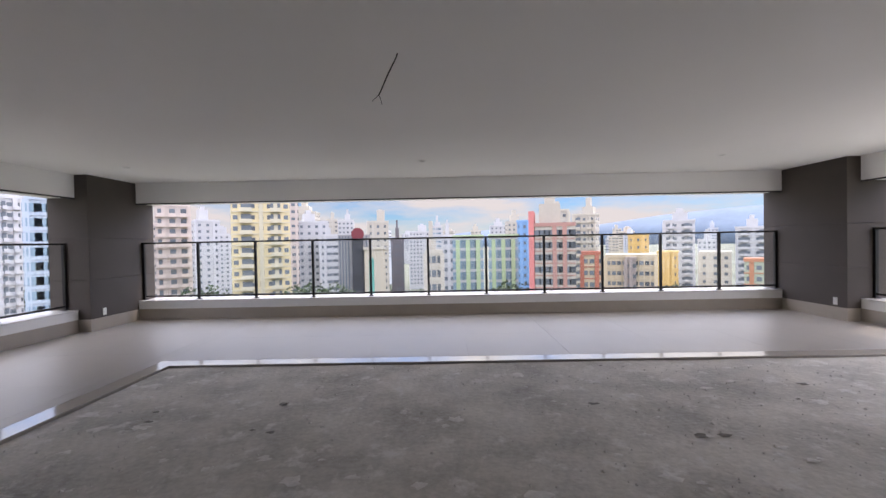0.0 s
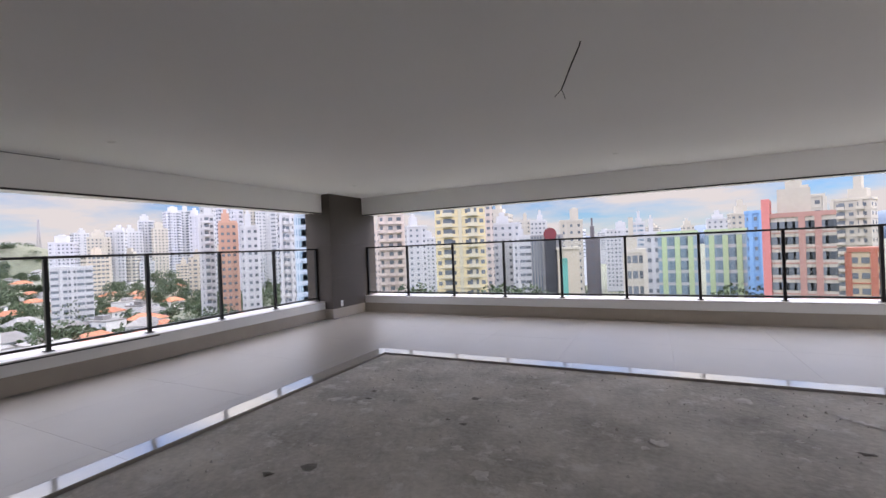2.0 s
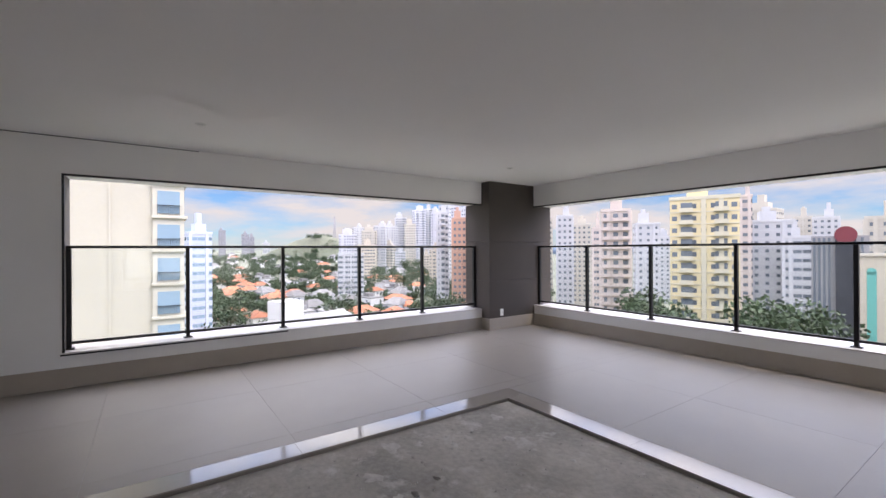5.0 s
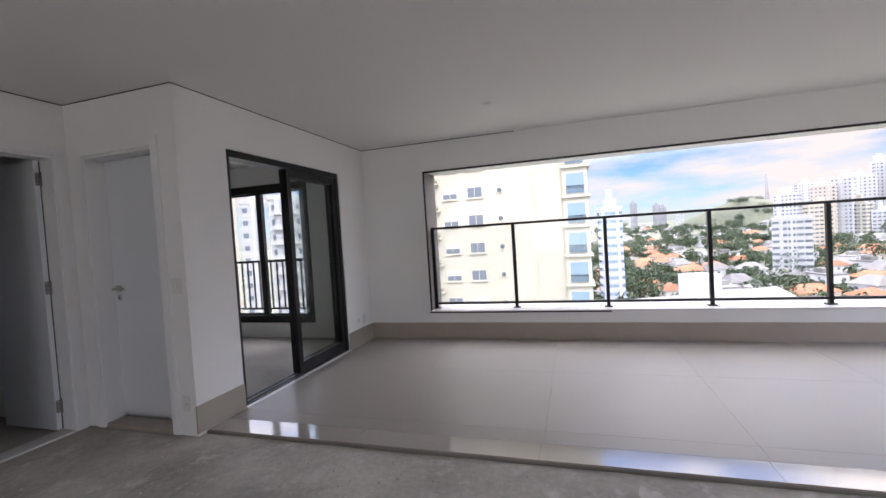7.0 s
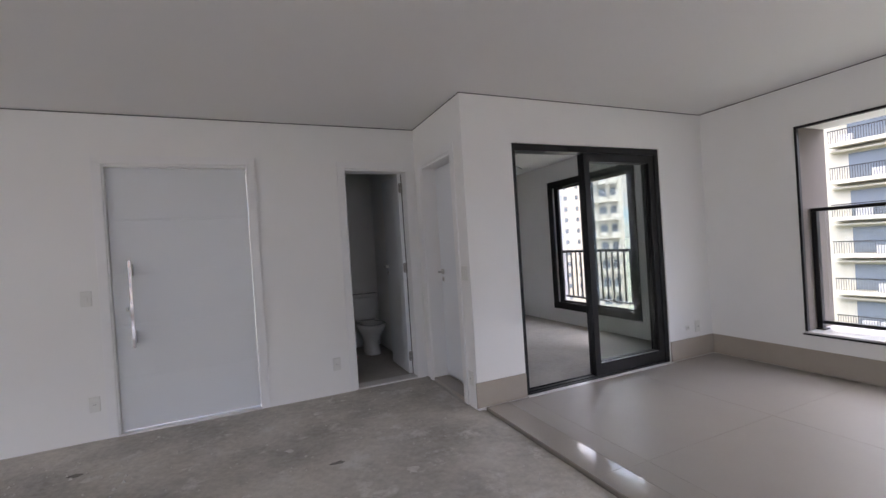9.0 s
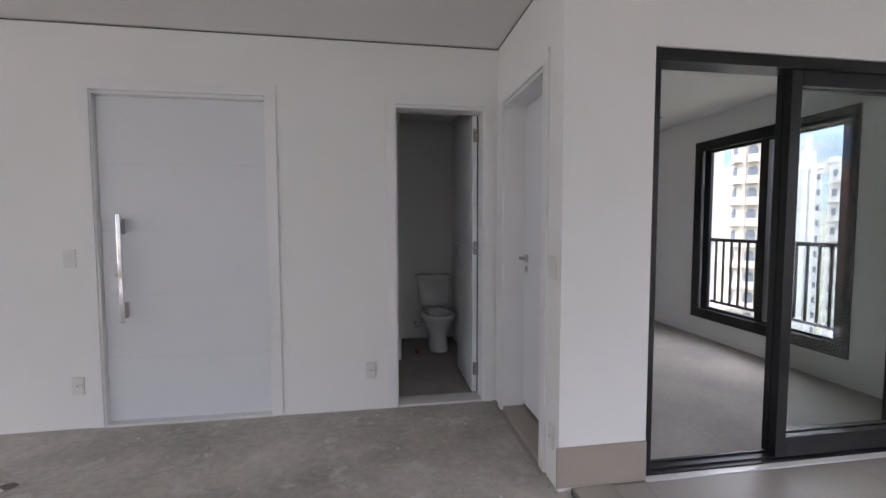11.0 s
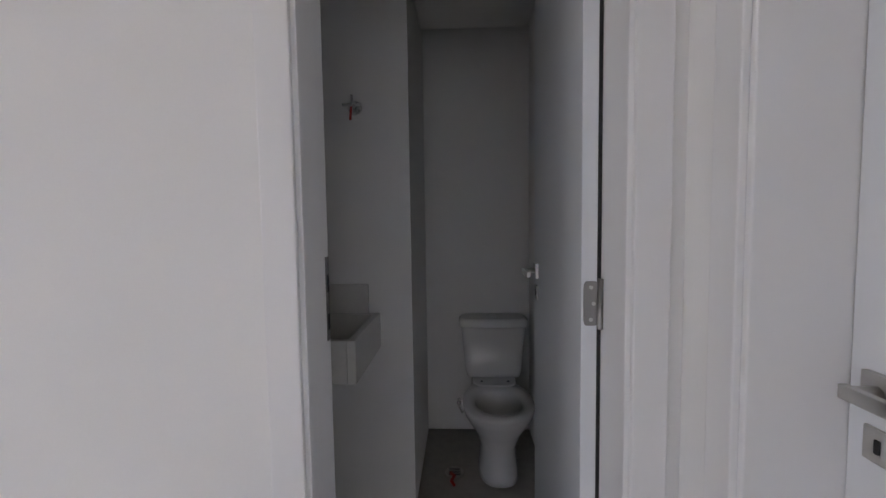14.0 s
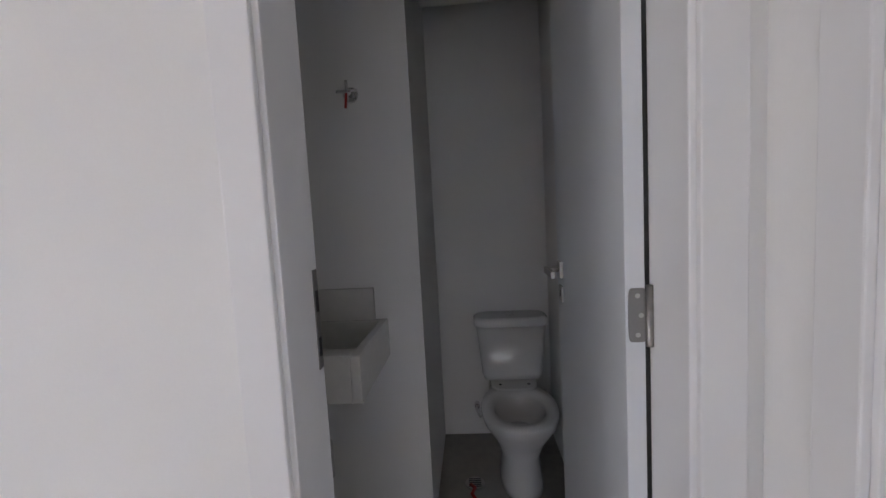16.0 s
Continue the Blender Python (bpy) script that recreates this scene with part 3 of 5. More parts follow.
# ---- sockets and switches ----
def plate(name, label, at, turn, w, h, keys, cat):
    """A wall plate; its face looks along the local +y."""
    p = thing(name, label, cat, at=at, turn=turn)
    body = part("cover", box_bm(-w / 2, 0.0, -h / 2, w / 2, 0.009, h / 2, 0.004), M_PLATE, p)
    for kx, kz, kw, kh, dark in keys:
        k = part("insert", box_bm(kx - kw / 2, 0.009, kz - kh / 2, kx + kw / 2, 0.0125, kz + kh / 2, 0.001), M_PLATE, body)
        if dark:
            for dx in (-0.007, 0, 0.007):
                part("pin_hole", box_bm(kx + dx - 0.002, 0.0125, kz - 0.002, kx + dx + 0.002, 0.0131, kz + 0.002), M_DARK, k)
    return p


SOCK = [(0, 0, 0.05, 0.026, True)]
plate("wall_socket", "white plastic wall socket low on the white wall", (-2.02, YD, 0.26), 0, 0.072, 0.118, SOCK, "socket")
plate("wall_socket", "white plastic wall socket beside the entry door", (-0.17, YD, 0.26), 0, 0.072, 0.118, SOCK, "socket")
plate("light_switch", "white plastic light switch beside the entry door", (-0.16, YD, 1.08), 0, 0.072, 0.118, [(0, 0, 0.024, 0.04, False)], "switch")
plate("light_switch", "white plastic double light switch on the short wall", (XC, 0.60, 1.08), -90, 0.10, 0.118, [(-0.016, 0.0, 0.026, 0.042, False), (0.016, 0.0, 0.026, 0.042, False)], "switch")
plate("wall_socket", "white plastic wall socket on the short wall", (XC, 0.605, 0.22), -90, 0.072, 0.118, SOCK, "socket")
plate("wall_socket", "white plastic wall socket on the brown column", (CX, 7.27, 0.29), -90, 0.072, 0.118, SOCK, "socket")
plate("wall_socket", "white plastic wall socket on the brown column", (CXR, 7.0, 0.29), 90, 0.072, 0.118, SOCK, "socket")
plate("wall_socket", "small white wall socket near the corner", (-5.55, YS, 0.31), 0, 0.072, 0.118, SOCK, "socket")
plate("wall_socket", "small white wall socket near the corner", (-5.40, YS, 0.31), 0, 0.05, 0.05, [(0, 0, 0.012, 0.012, True)], "socket")


# ---- ceiling spots and the loose cable ----
def downlight(at, label):
    d = thing("ceiling_spot", label, "spot", "ceiling spots", at=at)
    bm = loft_bm([(0, 0, 0.0, 0.048, 0.048, 2), (0, 0, -0.006, 0.046, 0.046, 2), (0, 0, -0.006, 0.034, 0.034, 2), (0, 0, 0.012, 0.030, 0.030, 2)], 24, cap=False)
    part("ring", bm, M_PLATE, d)
    part("bulb", loft_bm([(0, 0, -0.0005, 0.030, 0.030, 2), (0, 0, -0.003, 0.022, 0.022, 2)], 20), M_STEEL, d)


for x, y in ((-4.55, 2.65), (-4.55, 6.49), (-0.18, 6.49), (4.2, 6.49)):
    downlight((x, y, CEIL - 0.001), "small round white recessed ceiling spot, unlit")
cable = thing("loose_cable", "thin black cable hanging from the ceiling with split ends", "cable", at=(-0.12, 2.91, CEIL))
part("cord", tube_bm([(0, 0, 0.003), (-0.01, 0.01, -0.02), (-0.08, 0.09, -0.105), (-0.13, 0.15, -0.175), (-0.15, 0.17, -0.20)], 0.0045, 8), M_WIRE, cable)
part("wire_end", tube_bm([(-0.15, 0.17, -0.20), (-0.17, 0.175, -0.215), (-0.195, 0.18, -0.235)], 0.002, 6), M_WIRE, cable)
part("wire_end", tube_bm([(-0.15, 0.17, -0.20), (-0.14, 0.175, -0.22), (-0.13, 0.18, -0.26)], 0.002, 6), M_WIRE, cable)
cable2 = thing("loose_cable", "thin black cable curling from the side room ceiling", "cable", at=(-4.6, -1.2, CEIL - 0.03))
part("cord", tube_bm([(0.10 * math.sin(k * 0.5) - 0.1, 0.05 * math.cos(k * 0.7), -0.025 * k) for k in range(9)], 0.004, 8), M_WIRE, cable2)


# ---- toilet room things ----
def toilet():
    t = thing("toilet", "white ceramic close-coupled toilet without a seat", "toilet", at=(-2.70, PB, SCR))
    cy = 0.46
    bowl = part("bowl", loft_bm([(0, 0.40, 0.0, 0.105, 0.20, 2.6), (0, 0.40, 0.03, 0.10, 0.195, 2.6), (0, 0.39, 0.15, 0.092, 0.165, 2.4), (0, 0.41, 0.24, 0.125, 0.20, 2.3),
                                 (0, cy - 0.02, 0.33, 0.175, 0.245, 2.2), (0, cy - 0.01, 0.375, 0.185, 0.255, 2.2), (0, cy - 0.01, 0.39, 0.18, 0.25, 2.2),
                                 (0, cy + 0.02, 0.392, 0.125, 0.165, 2.2), (0, cy + 0.02, 0.37, 0.118, 0.158, 2.2), (0, cy, 0.28, 0.085, 0.12, 2.2), (0, cy - 0.02, 0.20, 0.04, 0.05, 2)], 40), M_CERAM, t)
    part("ledge", loft_bm([(0, 0.14, 0.30, 0.10, 0.13, 4), (0, 0.15, 0.36, 0.125, 0.15, 4), (0, 0.15, 0.402, 0.12, 0.145, 4)], 32), M_CERAM, bowl)
    for x in (-0.075, 0.075):
        part("fixing_hole", tube_bm([(x, 0.24, 0.4015), (x, 0.24, 0.404)], 0.008), M_DARK, bowl)
    part("water", loft_bm([(0, cy - 0.01, 0.255, 0.078, 0.11, 2), (0, cy - 0.01, 0.256, 0.078, 0.11, 2)], 24), M_CHROME, bowl)
    tank = part("tank", loft_bm([(0, 0.10, 0.40, 0.155, 0.075, 5), (0, 0.10, 0.43, 0.165, 0.08, 5), (0, 0.10, 0.70, 0.19, 0.09, 5)], 40), M_CERAM, t)
    lid = part("tank_lid", loft_bm([(0, 0.10, 0.70, 0.197, 0.096, 5), (0, 0.10, 0.705, 0.202, 0.099, 5), (0, 0.10, 0.735, 0.202, 0.099, 5), (0, 0.10, 0.748, 0.185, 0.085, 5)], 40), M_CERAM, tank)
    part("flush_button", loft_bm([(0, 0.10, 0.747, 0.024, 0.024, 2), (0, 0.10, 0.753, 0.023, 0.023, 2)], 20), M_CHROME, lid)
    part("supply_hose", tube_bm([(0.205, 0.005, 0.19), (0.21, 0.05, 0.18), (0.19, 0.09, 0.15), (0.15, 0.07, 0.17), (0.13, 0.06, 0.25), (0.12, 0.08, 0.40)], 0.007, 10), M_STEEL, t, "braided steel supply hose")
    part("supply_valve", tube_bm([(0.205, 0.0, 0.19), (0.205, 0.04, 0.19)], 0.016, 14), M_CHROME, t, "chrome wall valve")


toilet()


def basin():
    b = thing("washbasin", "white stone wall-hung washbasin with upstands", "washbasin", at=(0, 0, 0))
    x0, x1, y0, y1, z0, z1 = -2.155, -1.741, -1.460, -1.006, 0.742, 0.895
    rim = 0.03
    bm = bmesh.new()
    box_bm(x0, y0, z0, x0 + rim, y1, z1, 0.004, bm)
    box_bm(x0 + rim, y1 - rim, z0, x1, y1, z1, 0.004, bm)
    box_bm(x0 + rim, y0, z0, x1, y0 + rim, z1, 0.004, bm)
    box_bm(x1 - 0.10, y0 + rim, z0, x1, y1 - rim, z1, 0.004, bm)
    body = part("bowl", bm, M_STONEW, b)
    part("bowl_floor", box_bm(x0 + rim, y0 + rim, z0 + 0.01, x1 - 0.10, y1 - rim, z0 + 0.04), M_STONEW, body)
    part("drain", loft_bm([(-1.93, -1.24, z0 + 0.04, 0.03, 0.03, 2), (-1.93, -1.24, z0 + 0.044, 0.028, 0.028, 2)], 20), M_CHROME, body, "chrome drain")
    part("upstand", box_bm(x0 + 0.05, y0, z1, x1 - 0.02, y0 + 0.02, z1 + 0.13, 0.003), M_STONEW, b)
    part("upstand", box_bm(x1 - 0.02, y0, z1, x1, y1, z1 + 0.13, 0.003), M_STONEW, b)
    part("waste_pipe", tube_bm([(-1.93, -1.24, z0 + 0.01), (-1.93, -1.24, 0.48)], 0.016), M_CHROME, b, "chrome waste pipe")
    trap = part("bottle_trap", tube_bm([(-1.93, -1.24, 0.49), (-1.93, -1.24, 0.36)], 0.032, 20), M_CHROME, b, "chrome bottle trap")
    part("trap_outlet", tube_bm([(-1.93, -1.24, 0.44), (-1.741, -1.24, 0.44)], 0.014), M_CHROME, trap)
    low = part("apron", box_bm(-2.01, -1.005, 0.67, -1.741, -0.72, 0.856, 0.004), M_STONEW, b, "lower stone side shelf")
    f = thing("basin_tap", "chrome swan-neck tap with a cross handle", "tap", at=(-1.79, -1.20, z1 - 0.025))
    part("base", loft_bm([(0, 0, 0, 0.026, 0.026, 2), (0, 0, 0.012, 0.024, 0.024, 2), (0, 0, 0.02, 0.017, 0.017, 2), (0, 0, 0.12, 0.016, 0.016, 2)], 20), M_CHROME, f)
    neck = [(0, 0, 0.12), (0, 0, 0.27)] + [(-0.075 + 0.075 * math.cos(a), 0, 0.27 + 0.075 * math.sin(a)) for a in [math.pi * k / 10 for k in range(1, 10)]] + [(-0.16, 0, 0.235), (-0.165, 0, 0.215)]
    part("spout", tube_bm(neck, 0.011, 14), M_CHROME, f)
    h = part("handle", tube_bm([(0, 0, 0.07), (-0.03, -0.055, 0.075)], 0.009), M_CHROME, f)
    part("cross_bar", tube_bm([(-0.028, -0.05, 0.04), (-0.028, -0.05, 0.11)], 0.005), M_CHROME, h)
    part("cross_bar", tube_bm([(-0.055, -0.036, 0.075), (0.0, -0.066, 0.075)], 0.005), M_CHROME, h)
    v = thing("stop_valve", "chrome cross-handled stop valve with a red tag", "valve", at=(-2.065, -1.461, 1.79))
    part("rose", loft_bm([(0, 0, 0, 0.03, 0.03, 2)] * 1 + [(0, 0, 0.006, 0.028, 0.028, 2)], 24), M_CHROME, v).matrix_basis = pose(0, 0, 0, -90)
    part("stem", tube_bm([(0, 0.004, 0), (0, 0.06, 0)], 0.011), M_CHROME, v)
    part("cross_bar", tube_bm([(0, 0.058, -0.04), (0, 0.058, 0.04)], 0.006), M_CHROME, v)
    part("cross_bar", tube_bm([(-0.04, 0.058, 0), (0.04, 0.058, 0)], 0.006), M_CHROME, v)
    part("tag", tube_bm([(0, 0.066, -0.01), (0.005, 0.068, -0.065)], 0.005), M_RED, v, "red plastic tag")


M_STONEW = mat("white_quartz", (0.70, 0.69, 0.66), 0.25, var=0.04, scale=25, fine=160, bump=0.01)
basin()
gully = thing("floor_drain", "round floor drain with a reddish rag in it", "drain", at=(-2.47, -1.75, SCR + 0.003))
part("grate", loft_bm([(0, 0, 0, 0.05, 0.05, 2), (0, 0, 0.006, 0.047, 0.047, 2)], 24), M_STEEL, gully)
for k in range(-2, 3):
    part("slot", box_bm(-0.03, k * 0.014 - 0.003, 0.006, 0.03, k * 0.014 + 0.003, 0.0068), M_DARK, gully)
part("rag", tube_bm([(0.02, 0.02, 0.01), (0.0, 0.05, 0.012), (0.015, 0.09, 0.01), (0.0, 0.12, 0.008)], 0.008, 8), M_RED, gully, "twisted reddish strip")
downlight((-2.66, -1.75, 2.399), "round recessed spot in the toilet room ceiling, unlit")

# ---- terrace tiles ----


def tile_field(parent, x0, y0, x1, y1, size, material, xs=None):
    """Tiles of one size laid from a corner, cut at the edges; joints left open."""
    j = 0.0006
    memo = {}
    nx, ny = math.ceil((x1 - x0) / size[0] - 1e-6), math.ceil((y1 - y0) / size[1] - 1e-6)
    for a in range(nx):
        for b in range(ny):
            u0, v0 = x0 + a * size[0], y0 + b * size[1]
            u1, v1 = min(u0 + size[0], x1), min(v0 + size[1], y1)
            key = (round(u1 - u0, 4), round(v1 - v0, 4))
            if key not in memo:
                memo[key] = mesh_of("tile", box_bm(j, j, -0.012, key[0] - j, key[1] - j, 0.0, 0.0012), material)
            t = new("tile", memo[key])
            t.location = (u0, v0, 0.0)
            t.parent = parent


terrace = structure("floor_terrace", box_bm(XL, YS, -0.075, -3.005, YF, -0.010), M_GROUT, "large beige porcelain floor tiles with a polished border", "floor")
terrace_b = structure("floor_terrace_front", box_bm(-3.004, 4.985, -0.075, XR, YF, -0.010), M_GROUT, "large beige porcelain floor tiles with a polished border", "floor")
BW = 0.20
tile_field(terrace, XL + 0.013, YS + 0.032, -3.005 - BW, YF - 0.013, (1.2, 1.2), M_TILE)
tile_field(terrace, -3.005 - BW, YS + 0.014, -3.005, 4.985 + BW, (0.2, 1.2), M_BORDER)
tile_field(terrace_b, -3.005 - BW + 0.2, 4.985, XR, 4.985 + BW, (1.2, 0.2), M_BORDER)
tile_field(terrace_b, -3.205, 4.985 + BW, XR - 0.013, YF - 0.013, (1.2, 1.2), M_TILE)

# ---- crumbs and patches on the screed ----
rng = random.Random(7)
bm = bmesh.new()
for k in range(1700):
    x, y, r = rng.uniform(-2.9, 6.2), rng.uniform(-0.3, 4.9), rng.uniform(0.003, 0.009) * rng.choice((1, 1, 1, 1.8))
    v = [bm.verts.new((x + r * math.cos(a + rng.uniform(-0.4, 0.4)), y + r * math.sin(a), SCR - 0.004)) for a in (0, 1.3, 2.5, 3.8, 5.1)]
    top = bm.verts.new((x, y, SCR + r * 0.6))
    for i in range(5):
        bm.faces.new((v[i], v[(i + 1) % 5], top))
bm2 = bmesh.new()
for k in range(34):
    x, y, r = rng.uniform(-2.8, 6.0), rng.uniform(-0.2, 4.8), rng.uniform(0.02, 0.07)
    ring = [bm2.verts.new((x + r * rng.uniform(0.5, 1.3) * math.cos(a), y + 0.7 * r * rng.uniform(0.5, 1.3) * math.sin(a), SCR + 0.001)) for a in [2 * math.pi * i / 9 for i in range(9)]]
    mid = bm2.verts.new((x, y, SCR + 0.006))
    for i in range(9):
        bm2.faces.new((ring[i], ring[(i + 1) % 9], mid))
bm3 = bmesh.new()
for k in range(230):
    x, y, r = rng.uniform(-2.8, 6.0), rng.uniform(-0.25, 4.85), rng.uniform(0.012, 0.05) * rng.choice((1, 1, 1.7))
    n = 11
    ring = [bm3.verts.new((x + r * rng.uniform(0.35, 1.3) * math.cos(2 * math.pi * i / n), y + 0.8 * r * rng.uniform(0.35, 1.3) * math.sin(2 * math.pi * i / n), SCR + 0.0005)) for i in range(n)]
    mid = bm3.verts.new((x, y, SCR + 0.004))
    for i in range(n):
        bm3.faces.new((ring[i], ring[(i + 1) % n], mid))
tagged(part("mortar_flakes", bm3, M_CRUMB), "thin pale mortar flakes stuck to the screed", "rubble", "", "stuff")
tagged(part("mortar_patches", bm2, M_PIT), "dark rough mortar lumps on the screed", "rubble", "", "stuff")
tagged(part("mortar_crumbs", bm, M_CRUMB), "scattered pale mortar crumbs on the screed", "rubble", "", "stuff")

# ---- the city ----
GROUND = -36.0
M_CITY = mat("city_ground", (0.13, 0.14, 0.10), 0.95, var=0.45, scale=0.02, fine=0.3, bump=0)
structure("ground", box_bm(-4500, -4500, GROUND - 1, 4500, 4500, GROUND), M_CITY, "distant city ground of streets and greenery", "ground")


def pane_mat(name, color, rough):
    m = mat(name, color, rough, var=0.2, scale=0.3, fine=2, bump=0)
    n, l = m.node_tree.nodes, m.node_tree.links
    g = n.new("ShaderNodeNewGeometry")
    r = n.new("ShaderNodeMapRange")
    r.inputs["To Min"].default_value, r.inputs["To Max"].default_value = 0.4, 2.6
    mul = n.new("ShaderNodeVectorMath")
    mul.operation = "SCALE"
    mul.inputs[0].default_value = color
    l.new(g.outputs["Random Per Island"], r.inputs["Value"])
    l.new(r.outputs[0], mul.inputs["Scale"])
    l.new(mul.outputs[0], n["Principled BSDF"].inputs["Base Color"])
    return m


M_PANE = pane_mat("dark_window_glass", (0.06, 0.07, 0.08), 0.15)
M_BLUEG = pane_mat("bluish_curtain_glass", (0.09, 0.13, 0.16), 0.1)
FACADE = {}


def facade(color):
    """Weathered wall paint; exposed facades are duller than fresh paint."""
    if color not in FACADE:
        color_w = tuple(c * 0.82 for c in color)
        FACADE[color] = mat("facade_paint", color_w, 0.85, var=0.10, scale=0.12, fine=1.5, bump=0, stain=tuple(c * 0.72 for c in color), stain_scale=0.15, stain_lo=0.55, stain_hi=0.8)
    return FACADE[color]


rc = random.Random(11)


def row_mesh(w, d, cols, ww, wh, sides=True):
    """One storey's windows: thin panes let out of the walls."""
    bm = bmesh.new()
    for k in range(cols):
        x = -w / 2 + (k + 0.5) * w / cols
        box_bm(x - ww / 2, -d / 2 - 0.06, -wh / 2, x + ww / 2, -d / 2 + 0.2, wh / 2, 0, bm)
    if sides:
        n = max(2, int(d / w * cols))
        for k in range(n):
            y = -d / 2 + (k + 0.5) * d / n
            for s in (-1, 1):
                a, b = sorted((s * (w / 2 - 0.2), s * (w / 2 + 0.06)))
                box_bm(a, y - ww / 2, -wh / 2, b, y + ww / 2, wh / 2, 0, bm)
    return bm


def tower(at, turn, w, d, top, color, cols=5, storey=3.0, ww=1.15, wh=1.15, balcony=0, label="", trim=None, crown=True, glass=M_PANE, strips=0, base=GROUND, low=-33):
    """An apartment or office tower: wall body, a row of windows on each storey, balconies, roof works."""
    t = thing("apartment_building", label or "tall pale apartment tower among the city blocks", "building", "city towers", at=(at[0], at[1], 0), turn=turn)
    wallm = facade(color)
    part("wall", box_bm(-w / 2, -d / 2, base, w / 2, d / 2, top, 0.05), wallm, t)
    trimm = facade(trim) if trim else facade(tuple(min(0.85, c * 1.08) for c in color))
    bm = box_bm(-w / 2 - 0.2, -d / 2 - 0.2, top, w / 2 + 0.2, d / 2 + 0.2, top + 0.9)
    roof = part("roof", bm, trimm, t)
    if crown:
        a = rc.uniform(0.3, 0.55)
        o = rc.uniform(-0.15, 0.15) * w
        part("roof_house", box_bm(o - w * a / 2, -d * 0.3, top + 0.9, o + w * a / 2, d * 0.3, top + 0.9 + rc.uniform(2.5, 5.5)), wallm, roof)
        part("roof_tank", box_bm(o - w * a / 4, -d * 0.15, top + 0.9, o + w * a / 5, d * 0.2, top + 0.9 + rc.uniform(5, 7.5)), wallm, roof)
    rows = int((top - max(base, low)) / storey)
    me = mesh_of("window_band", row_mesh(w, d, cols, ww, wh), glass)
    bal = None
    if balcony:
        bmb = bmesh.new()
        for k in range(balcony):
            x = -w / 2 + (k + 0.5) * w / balcony if balcony > 1 else 0.0
            bw = w * (0.20 if balcony > 1 else 0.34)
            box_bm(x - bw / 2, -d / 2 - 1.3, -1.5, x + bw / 2, -d / 2, -1.3, 0, bmb)
            box_bm(x - bw / 2, -d / 2 - 1.3, -1.3, x + bw / 2, -d / 2 - 1.2, -0.45, 0, bmb)
        bal = mesh_of("balcony", bmb, trimm)
        bmd = bmesh.new()
        for k in range(balcony):
            x = -w / 2 + (k + 0.5) * w / balcony if balcony > 1 else 0.0
            bw = w * (0.17 if balcony > 1 else 0.30)
            box_bm(x - bw / 2, -d / 2 - 0.12, -1.3, x + bw / 2, -d / 2 + 0.1, 0.9, 0, bmd)
        bald = mesh_of("balcony_door", bmd, M_PANE)
    for r in range(rows):
        z = top - 1.6 - r * storey
        o = tagged(new("window_band", me), kind="stuff")
        o.parent, o.location = t, (0, 0, z)
        if bal:
            for nm, m in (("balcony", bal), ("balcony_door", bald)):
                o = tagged(new(nm, m), kind="stuff")
                o.parent, o.location = t, (0, 0, z)
    if not strips and rows > 4:
        bmb = bmesh.new()
        for r in range(rows):
            z = top - 3.05 - r * storey
            box_bm(-w / 2 - 0.12, -d / 2 - 0.12, z - 0.14, w / 2 + 0.12, d / 2 + 0.12, z + 0.14, 0, bmb)
        tagged(part("floor_slab", bmb, trimm, t), kind="stuff")
        for x in rc.sample((-0.5, -0.25, 0.0, 0.25, 0.5), 2):
            part("pier", box_bm(x * w - 0.5, -d / 2 - 0.3, base, x * w + 0.5, -d / 2, top), trimm, t)
    for k in range(strips):
        x = -w / 2 + (k + 0.5) * w / strips
        part("strip", box_bm(x - w / strips * 0.2, -d / 2 - 0.35, base, x + w / strips * 0.2, -d / 2, top - 0.5), trimm, t)
    return t


F = 757.0


def seen_tower(eye, heading, px0, px1, rise, dist, color, depth=0.8, twist=0, **kw):
    """A tower between two bearings from a place in the room, with its top at the given slope above eye height."""
    a0, a1 = math.atan((px0 - 784) / F), math.atan((px1 - 784) / F)
    a = math.radians(heading) - (a0 + a1) / 2
    w = dist * (a1 - a0)
    off = w * depth / 2
    c = (eye[0] - math.sin(a) * (dist + off), eye[1] + math.cos(a) * (dist + off))
    top = 1.34 + rise / F * dist * math.cos((a0 + a1) / 2)
    kw.setdefault("cols", max(3, int(w / 2.8)))
    return tower(c, math.degrees(a) + twist, w * 0.93, w * depth, top, color, **kw)


